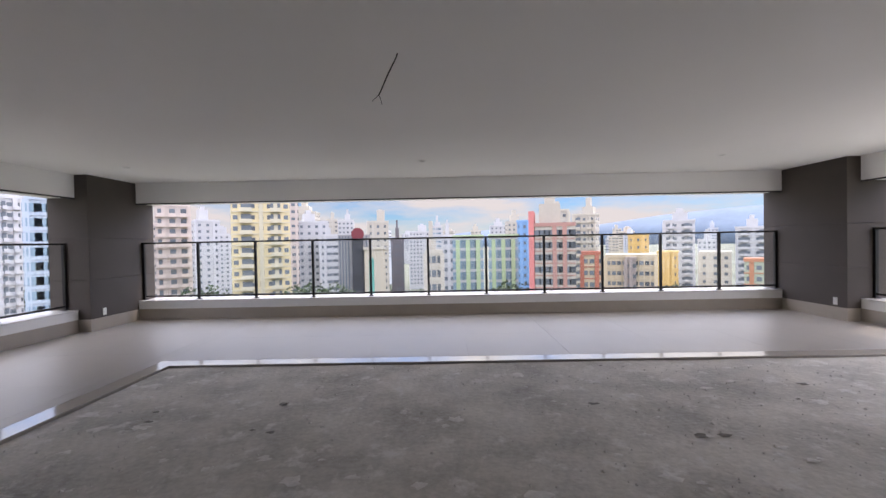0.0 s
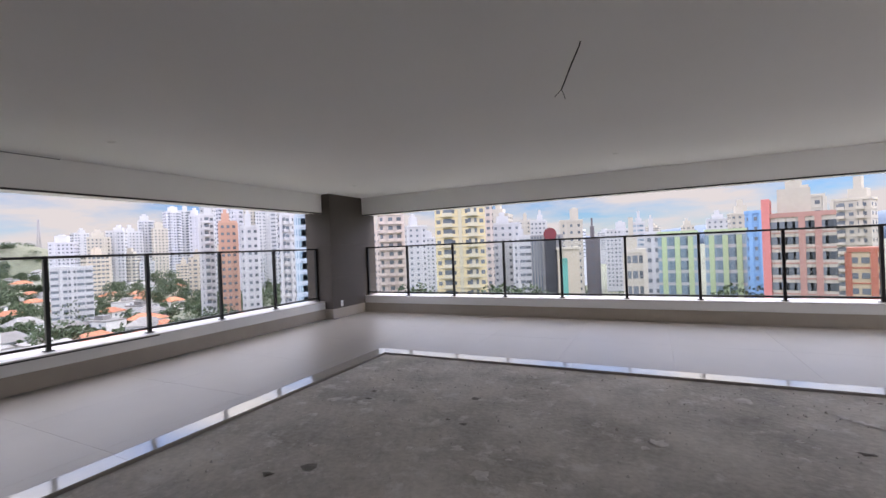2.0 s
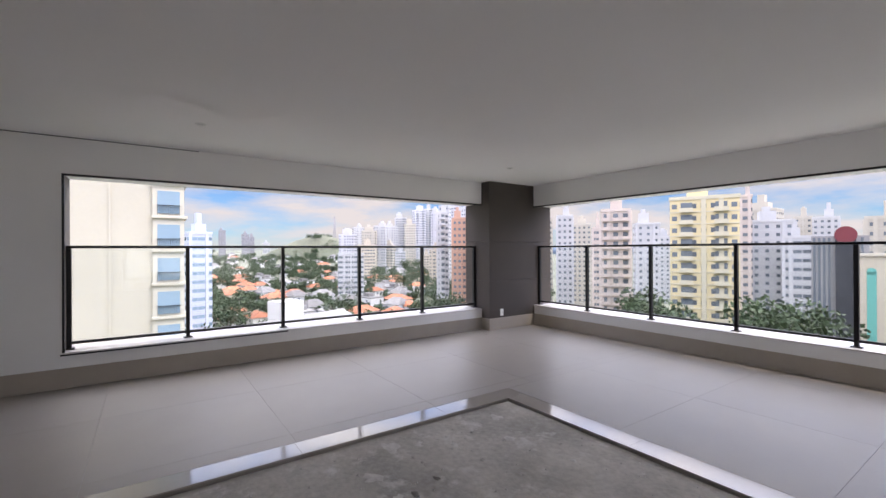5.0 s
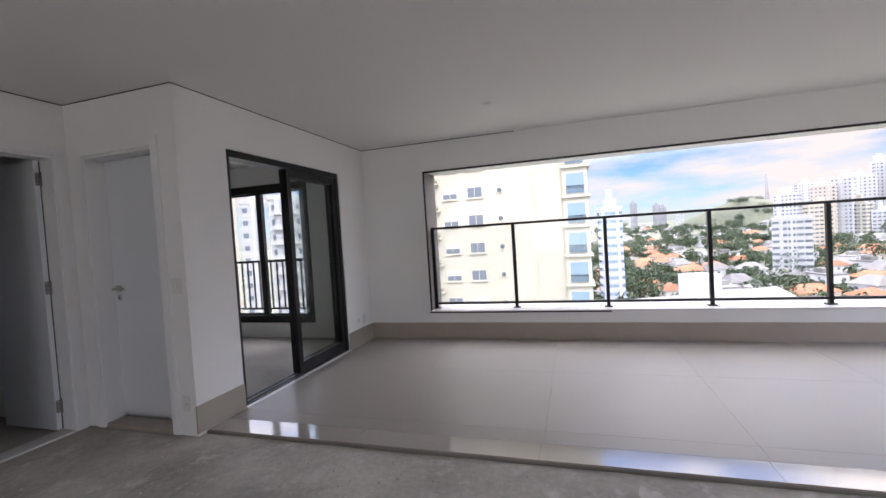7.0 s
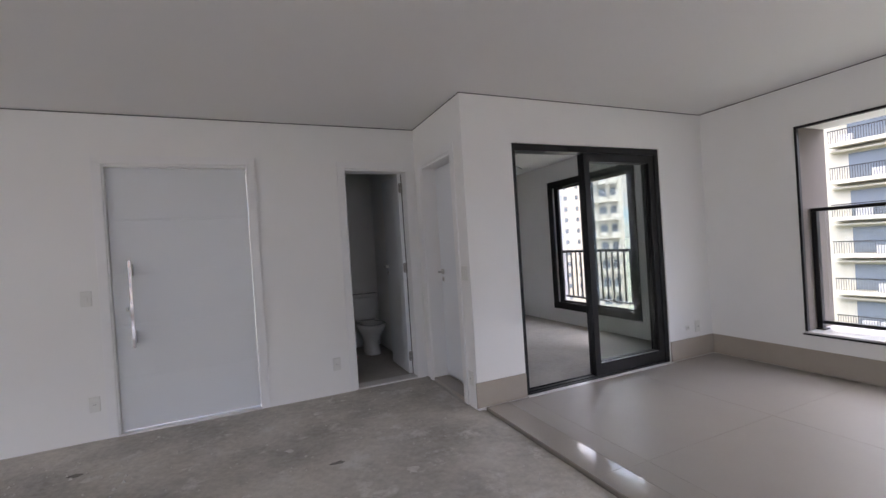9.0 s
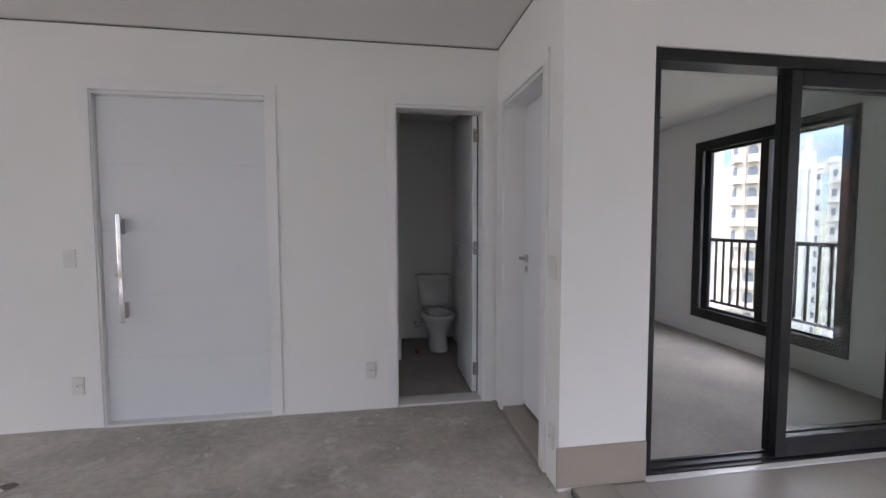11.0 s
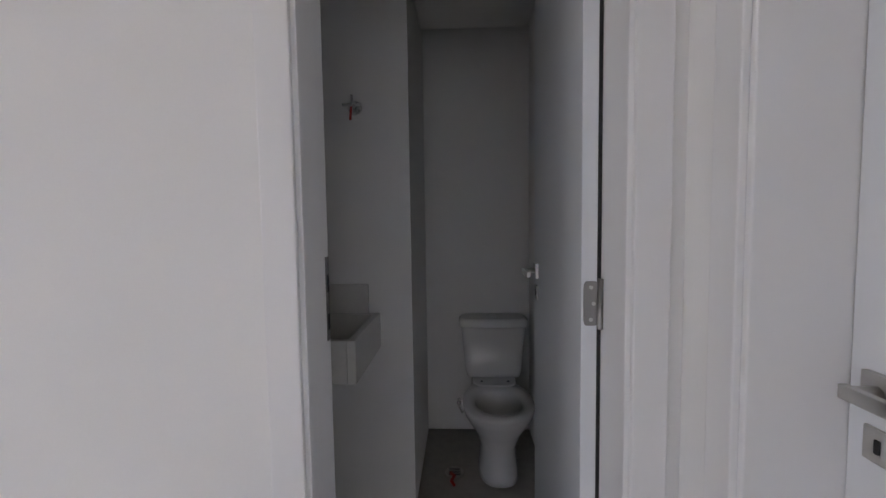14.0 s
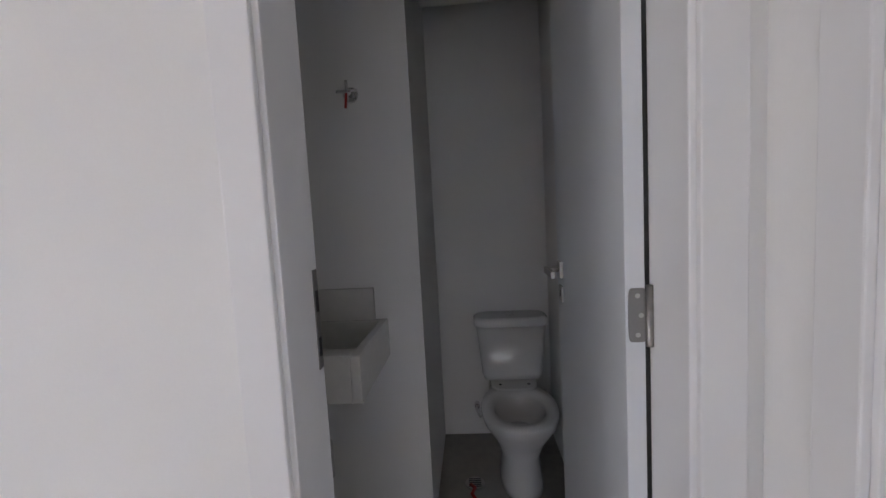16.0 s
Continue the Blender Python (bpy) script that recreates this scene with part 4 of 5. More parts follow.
WHITE, CREAM, PINK, YEL, GREY, BEIGE = (0.50, 0.51, 0.52), (0.50, 0.47, 0.40), (0.55, 0.48, 0.43), (0.70, 0.60, 0.36), (0.30, 0.30, 0.32), (0.55, 0.49, 0.40)
E0, H0 = (0.19, 0.24), 0.63
for px0, px1, rise, dist, col, kw in (
        (272, 338, 72, 150, PINK, dict(balcony=3, label="beige-pink apartment tower with rounded balconies")),
        (252, 276, 40, 210, PINK, dict()),
        (340, 388, 44, 230, WHITE, dict(twist=12)),
        (376, 408, 20, 330, WHITE, dict()),
        (405, 518, 80, 125, YEL, dict(balcony=2, cols=7, trim=(0.60, 0.56, 0.42), label="yellow apartment tower with two columns of balconies")),
        (514, 530, 78, 190, PINK, dict()),
        (518, 566, 56, 270, CREAM, dict(twist=-15)),
        (522, 580, 38, 200, WHITE, dict(twist=8)),
        (566, 600, 14, 190, WHITE, dict(ww=2.2)),
        (598, 628, 40, 300, WHITE, dict()),
        (578, 600, 42, 320, CREAM, dict()),
        (650, 690, 36, 190, CREAM, dict(ww=1.0)),
        (692, 716, 2, 150, (0.14, 0.13, 0.14), dict(ww=1.0)),
        (724, 762, 18, 340, WHITE, dict()),
        (760, 784, 27, 300, WHITE, dict(glass=M_BLUEG, ww=2.6)),
        (752, 784, -20, 110, CREAM, dict(label="low cream classic building with tall windows", storey=3.6, wh=1.8)),
        (784, 806, 8, 140, WHITE, dict(cols=2)),
        (868, 900, 26, 330, WHITE, dict()),
        (896, 930, 32, 280, CREAM, dict(twist=10)),
        (916, 944, 32, 160, (0.20, 0.38, 0.62), dict(label="bright blue office tower", ww=0.8, crown=False)),
        (957, 1008, 50, 170, CREAM, dict(twist=8)),
        (1018, 1062, 42, 200, CREAM, dict(twist=-12, balcony=2)),
        (1030, 1068, -28, 115, (0.60, 0.50, 0.34), dict(crown=False, label="low cream block with a red gable stripe", trim=(0.5, 0.18, 0.12))),
        (1070, 1166, -34, 135, (0.56, 0.47, 0.33), dict(cols=9, crown=False, label="low ochre apartment block with many small windows")),
        (1108, 1128, -39, 133.5, (0.30, 0.26, 0.24), dict(cols=3, crown=False)),
        (1112, 1152, 4, 190, (0.66, 0.45, 0.17), dict(ww=0.8, crown=False, label="plain yellow-ochre painted tower")),
        (1164, 1204, -28, 175, (0.66, 0.45, 0.17), dict(crown=False, ww=0.6)),
        (1175, 1235, 28, 220, WHITE, dict(balcony=2)),
        (1236, 1272, -6, 330, WHITE, dict()),
        (1238, 1300, -30, 190, CREAM, dict(crown=False)),
        (1302, 1372, 14, 230, WHITE, dict(balcony=2)),
        (1318, 1376, -46, 140, (0.42, 0.47, 0.36), dict(crown=False, trim=(0.5, 0.24, 0.14), label="low green-grey block with a terracotta roof edge")),
        (1420, 1480, 12, 330, WHITE, dict()), (1500, 1560, 6, 260, WHITE, dict()), (1535, 1600, -35, 150, CREAM, dict(crown=False)),
        (1600, 1680, 30, 240, WHITE, dict()), (1700, 1800, 10, 220, CREAM, dict()),
        (-10, 36, 92, 170, WHITE, dict(balcony=2, twist=15)),
        (44, 112, 88, 120, (0.42, 0.50, 0.58), dict(glass=M_BLUEG, ww=3.0, wh=1.7, label="white and blue-glass tower with banded windows")),
        (108, 150, 66, 260, CREAM, dict(balcony=2)), (160, 205, 70, 230, WHITE, dict()), (200, 250, 50, 280, CREAM, dict())):
    seen_tower(E0, H0, px0, px1, rise, dist, col, **kw)

# green and grey striped office slab
for px0, px1 in ((800, 858), (864, 920)):
    seen_tower(E0, H0, px0, px1, 6, 120, (0.46, 0.48, 0.50), depth=0.5, glass=M_BLUEG, cols=7, ww=1.3, wh=2.2, strips=3, crown=False, trim=(0.42, 0.54, 0.33), label="office slab with green vertical strips and grey glass")
# red and beige banded block
banded = seen_tower(E0, H0, 945, 1022, 24, 108, (0.48, 0.45, 0.38), depth=0.8, cols=8, ww=1.6, wh=1.5, trim=(0.42, 0.24, 0.20), label="banded beige office block with red flank")
a = math.radians(H0) - math.atan((945 - 784) / F)
part("flank", box_bm(-6.2, -4.6, GROUND, -4.9, 4.0, 8.5), facade((0.62, 0.22, 0.20)), banded, "red painted flank wall")


def dark_tower():
    """Dark glass tower with a rounded red-brown crown, between grey wings."""
    d = 140.0
    an = math.radians(H0) - math.atan((630 - 784) / F)
    t = thing("office_building", "dark glass office tower with a rounded red-brown crown", "building", "city towers", at=(E0[0] - math.sin(an) * d, E0[1] + math.cos(an) * d, 0), turn=math.degrees(an))
    part("wall", box_bm(-5.6, 0.4, GROUND, 4.6, 9, 4.2), facade((0.30, 0.30, 0.31)), t)
    part("shaft", box_bm(-1.2, -0.8, GROUND, 2.4, 0.4, 4.5), facade((0.05, 0.055, 0.065)), t)
    part("crown", tube_bm([(0.6, -1.2, 4.4), (0.6, 4.0, 4.4)], 2.0, 28), facade((0.19, 0.04, 0.05)), t)
    for k in range(5):
        x = -5.0 + k * 0.9 if k < 4 else 3.4
        part("glass_strip", box_bm(x - 0.25, 0.3, GROUND, x + 0.25, 0.5, 3.8), M_PANE, t)
    part("arch_wall", box_bm(2.6, -2, GROUND, 9.2, 2, -0.6), facade((0.55, 0.50, 0.40)), t)
    arch = part("arch_window", box_bm(4.0, -2.1, GROUND, 5.6, -1.9, -4.0), pane_mat("green_glass", (0.05, 0.16, 0.14), 0.1), t)
    part("arch_top", tube_bm([(4.8, -2.1, -4.0), (4.8, -1.9, -4.0)], 0.8, 24), pane_mat("green_glass", (0.05, 0.16, 0.14), 0.1), arch)
    part("pediment", box_bm(2.2, -2.4, -0.6, 9.6, 2.4, 0.1), facade((0.58, 0.54, 0.45)), t)


dark_tower()

# towers on the ridge beyond the houses
E6, H6 = (-0.17, 2.86), 88.5
pos = 1052
while pos < 1500:
    wpx = rc.uniform(16, 34)
    rise = 34 + (pos - 1052) * 0.24 + rc.uniform(-16, 12)
    dist = rc.uniform(430, 650) if pos < 1230 else rc.uniform(300, 440)
    seen_tower(E6, H6, pos, pos + wpx, min(rise, 92), dist, rc.choice((WHITE, WHITE, WHITE, CREAM, (0.55, 0.56, 0.60))), twist=rc.uniform(-25, 25), balcony=rc.choice((0, 0, 2)))
    if rc.random() < 0.4:
        seen_tower(E6, H6, pos - 6, pos + wpx * 0.8, rc.uniform(-16, 14), dist - 60, rc.choice((WHITE, CREAM, BEIGE, WHITE)), twist=rc.uniform(-25, 25), ww=2.0)
    pos += wpx * 0.8
for px0, px1, rise, dist, col, kw in ((808, 842, 26, 170, (0.52, 0.58, 0.68), dict(twist=20, glass=M_BLUEG, ww=2.2, label="narrow pale blue tower")), (855, 866, 32, 900, GREY, {}), (888, 900, 26, 950, GREY, {}), (898, 908, 22, 1000, GREY, {}),
                                    (920, 932, 12, 1100, WHITE, {}), (1046, 1100, -8, 260, WHITE, dict(ww=2.6, crown=False)), (1262, 1292, 78, 210, WHITE, dict(balcony=1)), (1300, 1340, 66, 200, (0.50, 0.30, 0.22), {}), (1344, 1390, 58, 190, WHITE, {})):
    seen_tower(E6, H6, px0, px1, rise, dist, col, **kw)
# far filler skyline in front
for k in range(45):
    px = rc.uniform(255, 1560)
    top = rc.uniform(2, 34) - (10 if px > 1060 else 0)
    seen_tower(E0, H0, px, px + rc.uniform(12, 26), top * 0.7, rc.uniform(380, 800), rc.choice((WHITE, CREAM, BEIGE, WHITE, (0.5, 0.53, 0.58))), low=-14, twist=rc.uniform(-30, 30), ww=2.0)
# towers seen from the side room
E9 = (-2.185, 2.257)
for px0, px1, rise, dist, col, kw in ((1308, 1396, 260, 75, CREAM, dict(balcony=3)), (1412, 1480, 95, 110, WHITE, {}), (1486, 1600, 110, 90, WHITE, dict(balcony=2)), (1220, 1300, 160, 120, BEIGE, {})):
    seen_tower(E9, 188.0 - 16.0 + 0.0, px0, px1, rise, dist, col, **kw)


# ---- the near cream tower ----
def near_tower():
    X = -46.0
    t = thing("apartment_building", "near cream rendered apartment tower with balconies and round windows", "building", "city towers")
    cream = mat("cream_render", (0.42, 0.395, 0.32), 0.85, var=0.05, scale=0.2, fine=3, bump=0.05)
    trimm = mat("cream_trim", (0.47, 0.445, 0.365), 0.8, var=0.05, scale=0.4)
    top = 27.0
    part("wall", box_bm(X - 16, -17.5, GROUND, X, 2.6, top), cream, t)
    part("bay", box_bm(X - 3.5, 2.6, GROUND, X + 0.3, 5.0, top), trimm, t)
    for y in (-0.42,):
        part("downpipe", box_bm(X, y - 0.06, GROUND, X + 0.10, y + 0.06, top), trimm, t)
    frame_me = mesh_of("window_frame", box_bm(-0.02, -0.85, -0.62, 0.06, 0.85, 0.62, 0), trimm)
    pane_me = mesh_of("pane", box_bm(0.0, -0.37, -0.52, 0.075, 0.37, 0.52), M_PANE)
    blind_me = mesh_of("blind", box_bm(0.0, -0.78, 0.0, 0.078, 0.78, 0.54), facade((0.55, 0.58, 0.56)))
    sill_me = mesh_of("sill", box_bm(0, -0.95, -0.70, 0.16, 0.95, -0.62), trimm)
    ring_me = mesh_of("round_window", tube_bm([(-0.05, 0, 0), (0.10, 0, 0)], 0.36, 20), trimm)
    eye_me = mesh_of("pane", tube_bm([(0.0, 0, 0), (0.12, 0, 0)], 0.25, 20), M_PANE)
    slab_me = mesh_of("balcony", box_bm(0, -2.4, -1.45, 1.2, 2.4, -1.15, 0.03), trimm)
    cornice_me = mesh_of("cornice", box_bm(0, -2.6, 1.15, 0.7, 2.6, 1.30, 0.03), trimm)
    bdoor_me = mesh_of("balcony_door", box_bm(-0.02, -1.5, -1.1, 0.05, 1.5, 0.95), M_PANE)
    rail_bm = bmesh.new()
    for yy in [-2.3 + 0.16 * k for k in range(30)]:
        box_bm(1.10, yy - 0.015, -1.15, 1.13, yy + 0.015, -0.15, 0, rail_bm)
    box_bm(1.08, -2.35, -0.17, 1.15, 2.35, -0.10, 0, rail_bm)
    rail_me = mesh_of("balcony_rail", rail_bm, M_ALU)
    ac_me = mesh_of("air_conditioner", box_bm(0.35, -0.45, -1.14, 0.75, 0.45, -0.5, 0.03), facade((0.6, 0.6, 0.6)))
    fan_me = mesh_of("fan", tube_bm([(0.75, 0.1, -0.82), (0.77, 0.1, -0.82)], 0.25, 16), M_PANE)
    bay_me = mesh_of("bay_window", box_bm(0.28, -0.85, -1.0, 0.36, 0.85, 1.0), M_BLUEG)
    bays_me = mesh_of("bay_side_window", box_bm(-2.9, 1.18, -1.0, -0.4, 1.26, 1.0), M_BLUEG)
    cor_me = mesh_of("cornice", box_bm(-3.7, -1.3, -1.45, 0.55, 1.45, -1.2, 0.03), trimm)
    brail_bm = bmesh.new()
    for yy in [-0.85 + 0.14 * k for k in range(13)]:
        box_bm(0.45, yy - 0.012, -1.2, 0.475, yy + 0.012, -0.3, 0, brail_bm)
    box_bm(0.43, -0.9, -0.32, 0.5, 0.9, -0.26, 0, brail_bm)
    brail_me = mesh_of("bay_rail", brail_bm, M_ALU)

    def put(nm, me, y, z, par=t):
        o = new(nm, me)
        o.parent, o.location = par, (0, 0, 0) if par is not t else (X, y, z)
        return o
    for k in range(-9, 8):
        z = -0.25 + 3.0 * k
        for y in (-6.6, -9.4):
            w = put("window", frame_me, y, z)
            for dy in (-0.4, 0.4):
                p = put("pane", pane_me, 0, 0, w)
                p.location = (0, dy, 0)
            put("sill", sill_me, 0, 0, w)
            if rc.random() < 0.45:
                put("blind", blind_me, 0, 0, w)
        w = put("round_window", ring_me, -3.9, z)
        put("pane", eye_me, 0, 0, w)
        b = put("balcony", slab_me, -13.2, z)
        for nm, me in (("balcony_rail", rail_me), ("cornice", cornice_me), ("balcony_door", bdoor_me)):
            put(nm, me, 0, 0, b)
        for dy in rc.sample((-1.4, -0.5, 0.6, 1.5), 2):
            ac = put("air_conditioner", ac_me, 0, 0, b)
            ac.location = (0, dy, 0)
        b = put("bay_window", bay_me, 3.8, z)
        for nm, me in (("bay_side_window", bays_me), ("cornice", cor_me), ("bay_rail", brail_me)):
            put(nm, me, 0, 0, b)


near_tower()

# ---- houses ----
M_ROOF = mat("terracotta_roof", (0.36, 0.14, 0.075), 0.9, var=0.35, scale=0.4, fine=4, bump=0, vary=0.3)
M_ROOFG = mat("grey_roof", (0.20, 0.195, 0.19), 0.9, var=0.3, scale=0.3, fine=3, bump=0, vary=0.3)


def house(w, d, h, roofm, color, flat=False):
    t = thing("house", "small city house with a tiled roof" if not flat else "small white flat-roofed city house", "house", "houses below", at=(0, -500, GROUND))
    part("wall", box_bm(-w / 2, -d / 2, 0, w / 2, d / 2, h), facade(color), t)
    bm = bmesh.new()
    if flat:
        box_bm(-w / 2 - 0.2, -d / 2 - 0.2, h, w / 2 + 0.2, d / 2 + 0.2, h + 0.5, 0, bm)
        box_bm(-w / 4, -d / 4, h + 0.5, w / 8, d / 8, h + 2.4, 0, bm)
    else:
        o = 0.5
        e = [bm.verts.new(c) for c in ((-w / 2 - o, -d / 2 - o, h), (w / 2 + o, -d / 2 - o, h), (w / 2 + o, d / 2 + o, h), (-w / 2 - o, d / 2 + o, h))]
        r = [bm.verts.new((-w / 4, 0, h + d * 0.26)), bm.verts.new((w / 4, 0, h + d * 0.26))]
        for f in ((e[0], e[1], r[1], r[0]), (e[1], e[2], r[1]), (e[2], e[3], r[0], r[1]), (e[3], e[0], r[0]), (e[3], e[2], e[1], e[0])):
            bm.faces.new(f)
    part("roof", bm, roofm, t)
    me = mesh_of("window", box_bm(-0.7, -0.06, -0.6, 0.7, 0.1, 0.6), M_PANE)
    for sx in (-0.22, 0.22):
        for z in (h - 1.5,):
            for s in (-1,):
                o = new("window", me)
                o.parent, o.location = t, (sx * w, s * d / 2, z)
    return t


protos = [house(11, 9, 6.2, M_ROOF, (0.62, 0.60, 0.55)), house(14, 10, 6.5, M_ROOF, (0.58, 0.52, 0.42)), house(10, 12, 7, M_ROOFG, (0.62, 0.62, 0.62)), house(13, 9, 7.5, M_ROOFG, (0.66, 0.66, 0.66), True), house(9, 9, 5.8, M_ROOF, (0.68, 0.67, 0.65))]


def leafy(name, h, r, seed):
    """A street tree: tapered trunk, limbs, and a crown of many small leaf clumps with gaps."""
    q = random.Random(seed)
    t = thing(name, "leafy green street tree between the houses", "tree", "city trees", at=(0, -500, GROUND))
    bm = tube_bm([(0, 0, 0), (0.1, 0, h * 0.3), (0.0, 0.1, h * 0.55)], 0.35, 8)
    for k in range(6):
        a = k * 1.05
        tube_bm([(0, 0.05, h * 0.4), (math.cos(a) * r * 0.35, math.sin(a) * r * 0.35, h * 0.6), (math.cos(a) * r * 0.6, math.sin(a) * r * 0.6, h * 0.75)], 0.13, 6, bm)
    part("trunk", bm, M_BARK, t)
    bm = bmesh.new()
    blobs = [(q.gauss(0, r * 0.42), q.gauss(0, r * 0.42), h * q.uniform(0.5, 0.95), r * q.uniform(0.25, 0.45)) for k in range(14)]
    for bx, by, bz, br in blobs:
        for k in range(55):
            v = Vector((q.gauss(0, 1), q.gauss(0, 1), q.gauss(0, 0.8))).normalized() * br * q.uniform(0.7, 1.1)
            c = Vector((bx, by, bz)) + v
            u = Vector((q.gauss(0, 1), q.gauss(0, 1), q.gauss(0, 1))).normalized()
            s = q.uniform(0.35, 0.7)
            w = u.orthogonal().normalized() * s
            x = u.cross(w).normalized() * s * 0.7
            bm.faces.new([bm.verts.new(c + k2) for k2 in (w, x, -w, -x)])
    me = bpy.data.meshes.new("crown")
    bm.to_mesh(me)
    bm.free()
    me.materials.append(M_LEAF)
    o = new("crown", me)
    o.parent = t
    return t


M_MAST = mat("galvanised_mast", (0.25, 0.25, 0.27), 0.6, 0.3)
M_BARK = mat("bark", (0.10, 0.075, 0.05), 0.95, var=0.3, scale=3)
M_LEAF = mat("foliage", (0.040, 0.066, 0.028), 0.7, var=0.5, scale=0.5, fine=3, bump=0, vary=0.35)
trees = [leafy("tree", 11, 5.5, 1), leafy("tree", 14, 7, 2), leafy("tree", 9, 4.5, 3), leafy("tree", 16, 8, 4)]


far_verts, far_faces = [], []


def plant(tree, m, far):
    """A tree of its own, or, far off, one more crown of the woods."""
    if not far:
        copy_thing(tree, m)
        return
    me = next(c.data for c in tree.children if c.name.startswith("crown"))
    k = len(far_verts)
    far_verts.extend(tuple(m @ v.co) for v in me.vertices)
    far_faces.extend([k + i for i in f.vertices] for f in me.polygons)


def free_of(x, y):
    return not (x > -62 and -45 < y < 12)


def slope(d):
    """Height of the hillside west of the tower at a distance."""
    return GROUND + max(0.0, d - 130) * 0.030


bm = bmesh.new()
ring0 = None
for d in (120, 200, 400, 700, 1000, 1400):
    ring = [bm.verts.new((-d * math.sin(math.radians(a)), d * math.cos(math.radians(a)), slope(d))) for a in range(48, 125, 4)]
    if ring0:
        for i in range(len(ring) - 1):
            bm.faces.new((ring0[i], ring0[i + 1], ring[i + 1], ring[i]))
    ring0 = ring
structure("ground_hillside", bm, M_CITY, "gently rising green hillside with houses", "ground")
d = 105.0
while d < 1000:
    n = min(34, int(1.36 * d / 14))
    for j in range(n):
        a = math.radians(42 + 76 * (j + rc.uniform(0.1, 0.9)) / n)
        x, y = -d * math.sin(a), d * math.cos(a)
        if not free_of(x, y):
            continue
        if math.degrees(a) < 58 and d > 240:
            plant(trees[1], pose(x, y, GROUND + max(0.0, d - 130) * 0.012, 0, 0, rc.uniform(0, 360)), True)
            continue
        z = slope(d) if math.degrees(a) > 49 else GROUND
        k = rc.random()
        if k < 0.50:
            copy_thing(rc.choice(protos), pose(x, y, z, 0, 0, rc.choice((0, 90)) + 18 + rc.uniform(-12, 12)))
        elif k < 0.95:
            plant(rc.choice(trees), pose(x, y, z - 1, 0, 0, rc.uniform(0, 360)), d > 230)
        if k < 0.75 and d > 170:
            b = a + rc.uniform(0.3, 0.6) * 1.33 / n
            e = d * rc.uniform(0.94, 1.06)
            if free_of(-e * math.sin(b), e * math.cos(b)):
                plant(trees[2 if e < 400 else 0], pose(-e * math.sin(b), e * math.cos(b), z - 2, 0, 0, rc.uniform(0, 360)), True)
    d *= 1.088
# greenery between the front towers
for k in range(46):
    a = math.radians(rc.uniform(-42, 36))
    d = rc.uniform(75, 260)
    o = copy_thing(rc.choice(trees), pose(-d * math.sin(a), d * math.cos(a), GROUND, 0, 0, rc.uniform(0, 360)))
for px, d, z in ((375, 118, -24), (395, 112, -24), (352, 125, -22), (545, 110, -22), (575, 118, -22), (600, 112, -23), (1200, 118, -24), (1225, 124, -24), (925, 112, -22), (1540, 110, -26)):
    a = math.radians(H0) - math.atan((px - 784) / F)
    o = copy_thing(trees[3], pose(-d * math.sin(a), d * math.cos(a), z - 4.5, 0, 0, px))
    m = thing("earth_bank", "grassy bank under the trees", "bank", at=(-d * math.sin(a), d * math.cos(a), 0))
    part("mound", loft_bm([(0, 0, GROUND, 14, 14, 2), (0, 0, z - 8, 11, 11, 2), (0, 0, z - 4.2, 7, 7, 2)], 16), M_CITY, m)
for o in (*protos, *trees):
    o.location = (-70 - 9 * (protos + trees).index(o), 30 + 13 * (protos + trees).index(o), GROUND)


# long shed with a grey roof and a white stair tower
shed = thing("warehouse", "long low warehouse with a weathered grey roof", "building", at=(-88, 20, GROUND), turn=25)
part("wall", box_bm(-9, -22, 0, 9, 22, 20), facade((0.5, 0.5, 0.48)), shed)
bm = bmesh.new()
vs = [bm.verts.new(c) for c in ((-9.6, -22.5, 20), (9.6, -22.5, 20), (9.6, 22.5, 20), (-9.6, 22.5, 20), (0, -22.5, 23.5), (0, 22.5, 23.5))]
for f in ((0, 1, 4), (1, 2, 5, 4), (2, 3, 5), (3, 0, 4, 5), (3, 2, 1, 0)):
    bm.faces.new([vs[k] for k in f])
part("roof", bm, M_ROOFG, shed)
part("stair_tower", box_bm(-3, 4, 20, 2, 9, 27), facade((0.66, 0.66, 0.64)), shed)

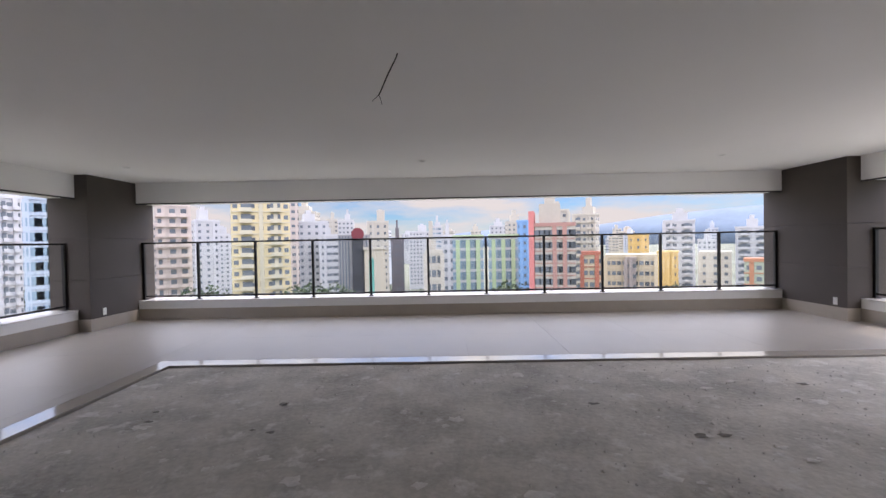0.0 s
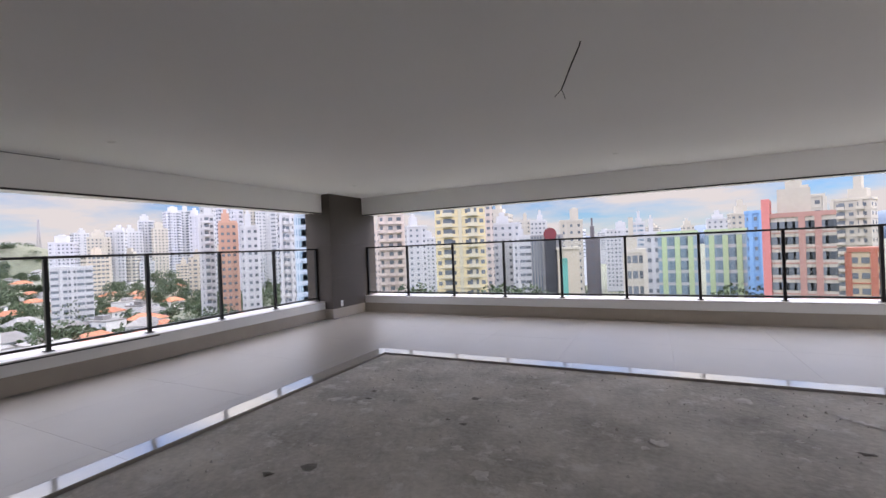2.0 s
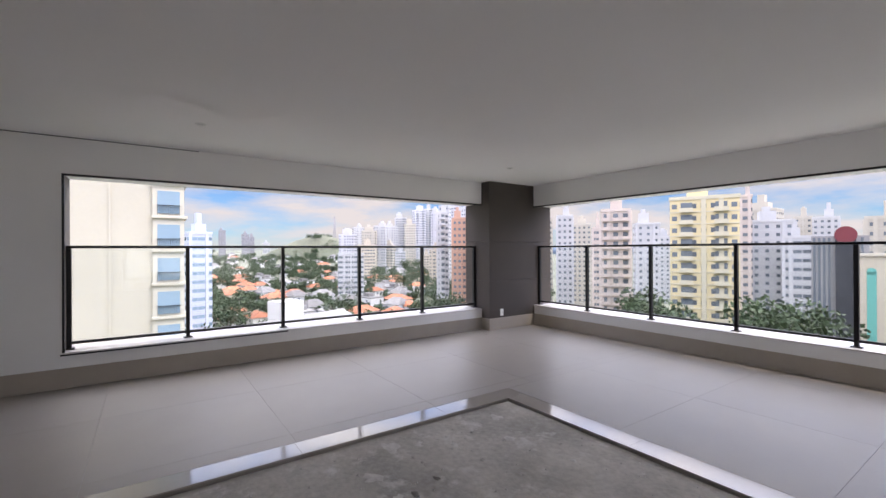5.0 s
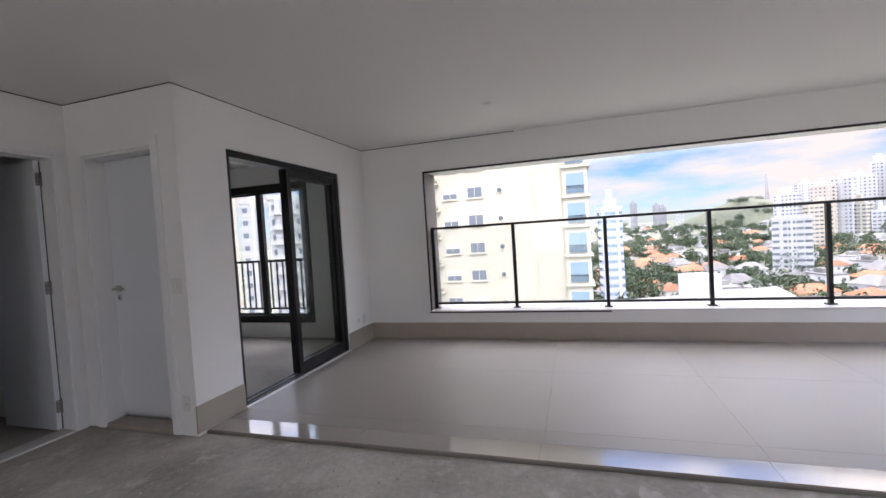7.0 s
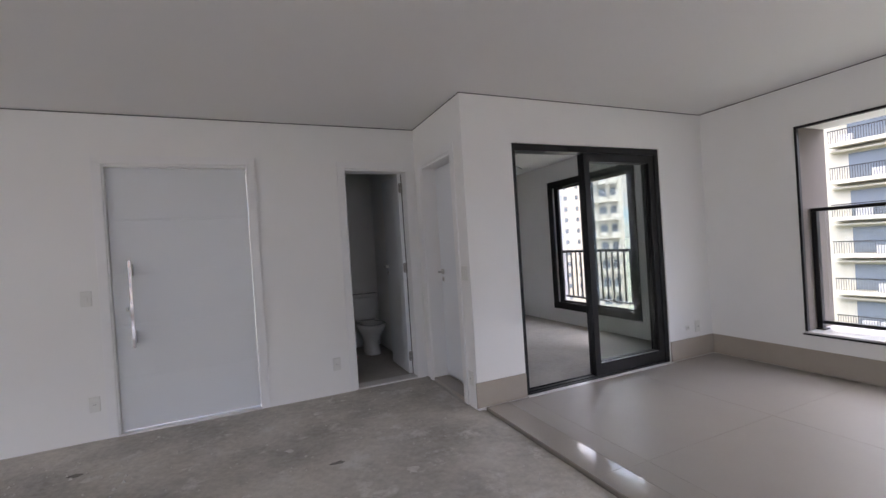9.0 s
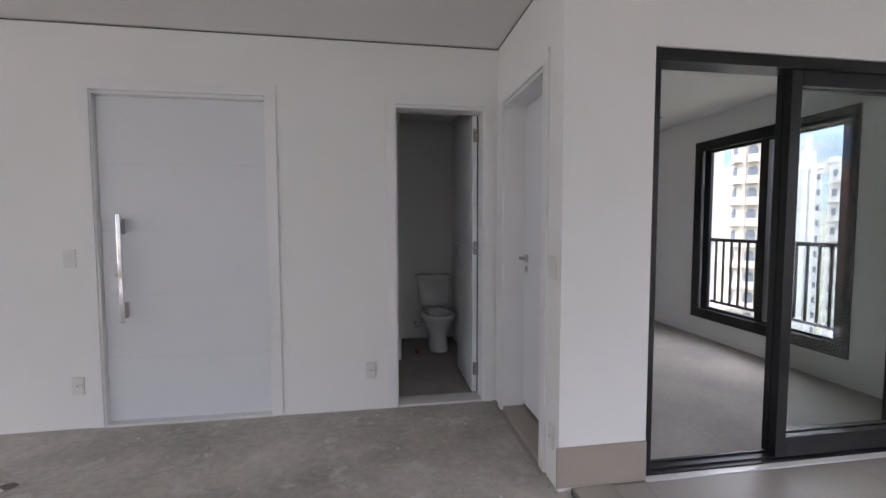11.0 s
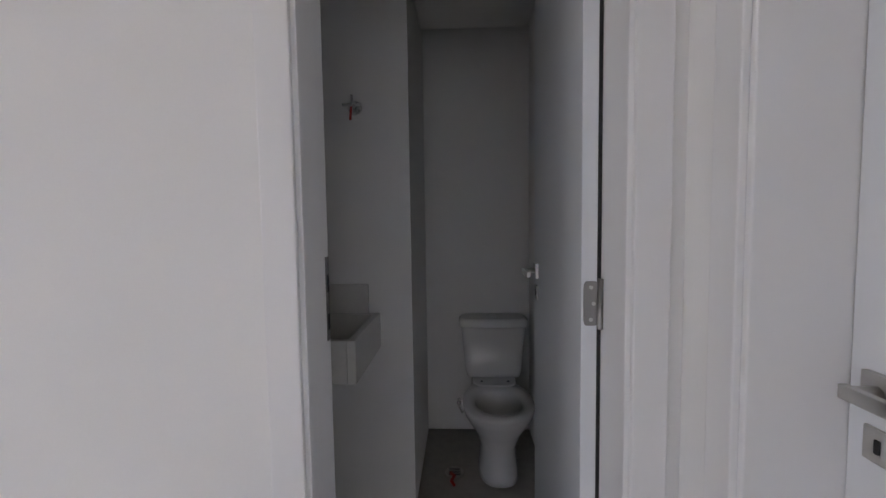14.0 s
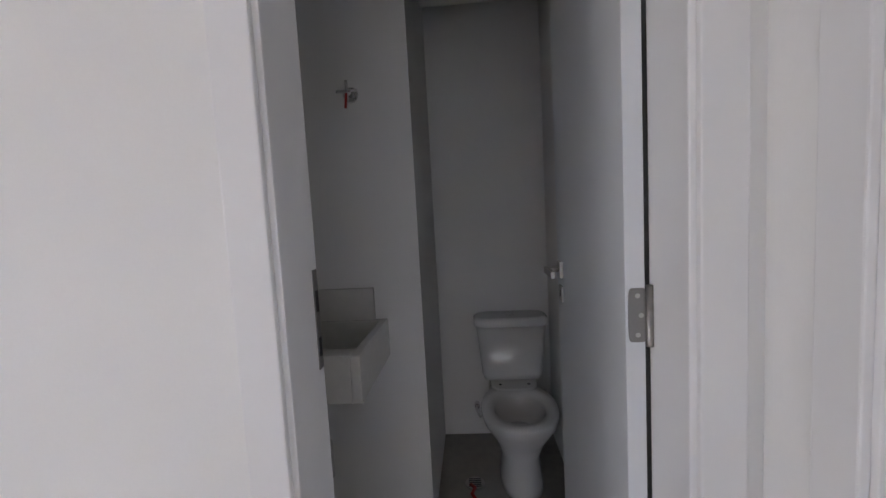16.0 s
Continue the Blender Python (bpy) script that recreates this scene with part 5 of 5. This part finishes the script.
# trees and a lattice mast on the near hilltop
for k in range(46):
    u, v = rc.uniform(-0.8, 0.8), rc.uniform(-0.45, 0.1)
    r = min(1.0, math.hypot(u - 0.08, v * 1.8))
    p = pose(-850 * math.sin(math.radians(72)), 850 * math.cos(math.radians(72)), GROUND, 0, 0, 72) @ Vector((u * 110, v * 110, 66 * (1 - r ** 1.4) - 10))
    plant(rc.choice((trees[1], trees[3])), pose(p.x, p.y, p.z, 0, 0, rc.uniform(0, 360)), True)
woods = bpy.data.meshes.new("far_woods")
woods.from_pydata(far_verts, [], far_faces)
woods.materials.append(M_LEAF)
tagged(new("far_woods", woods), "dense green tree crowns between the far houses", "woods", "", "stuff")
mp = pose(-850 * math.sin(math.radians(72)), 850 * math.cos(math.radians(72)), GROUND, 0, 0, 72) @ Vector((38, 0, 40))
mast = thing("antenna_mast", "slender grey lattice antenna mast on the hill", "mast", at=(mp.x, mp.y, mp.z))
for sx, sy in ((-1, -1), (1, -1), (1, 1), (-1, 1)):
    part("leg", tube_bm([(sx * 2.6, sy * 2.6, 0), (sx * 0.5, sy * 0.5, 62)], 0.35, 6), M_MAST, mast)
for k in range(9):
    h = 2.6 - 2.1 * (k + 1) / 10
    part("brace", box_bm(-h - 0.2, -h - 0.2, 6.2 * (k + 1) - 0.25, h + 0.2, h + 0.2, 6.2 * (k + 1) + 0.25), M_MAST, mast)

# wooded hills at the horizon; the far ones' bluish colour holds the haze
M_HILL_HAZE = mat("hill_haze_colour", (0.10, 0.14, 0.19), 0.95, var=0.2, scale=0.004, fine=0.03, bump=0)
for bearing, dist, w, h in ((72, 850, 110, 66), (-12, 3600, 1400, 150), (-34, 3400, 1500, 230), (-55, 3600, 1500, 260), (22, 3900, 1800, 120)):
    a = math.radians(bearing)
    hill = tagged(part("hill", loft_bm([(0, 0, 0, w, w * 0.5, 2), (0, 0, h * 0.5, w * 0.75, w * 0.35, 2), (w * 0.1, 0, h * 0.85, w * 0.4, w * 0.2, 2), (w * 0.12, 0, h, w * 0.1, w * 0.05, 2)], 40), M_HILL_HAZE if dist > 1000 else M_CITY), "hazy wooded hill on the horizon", "hill", "", "structure")
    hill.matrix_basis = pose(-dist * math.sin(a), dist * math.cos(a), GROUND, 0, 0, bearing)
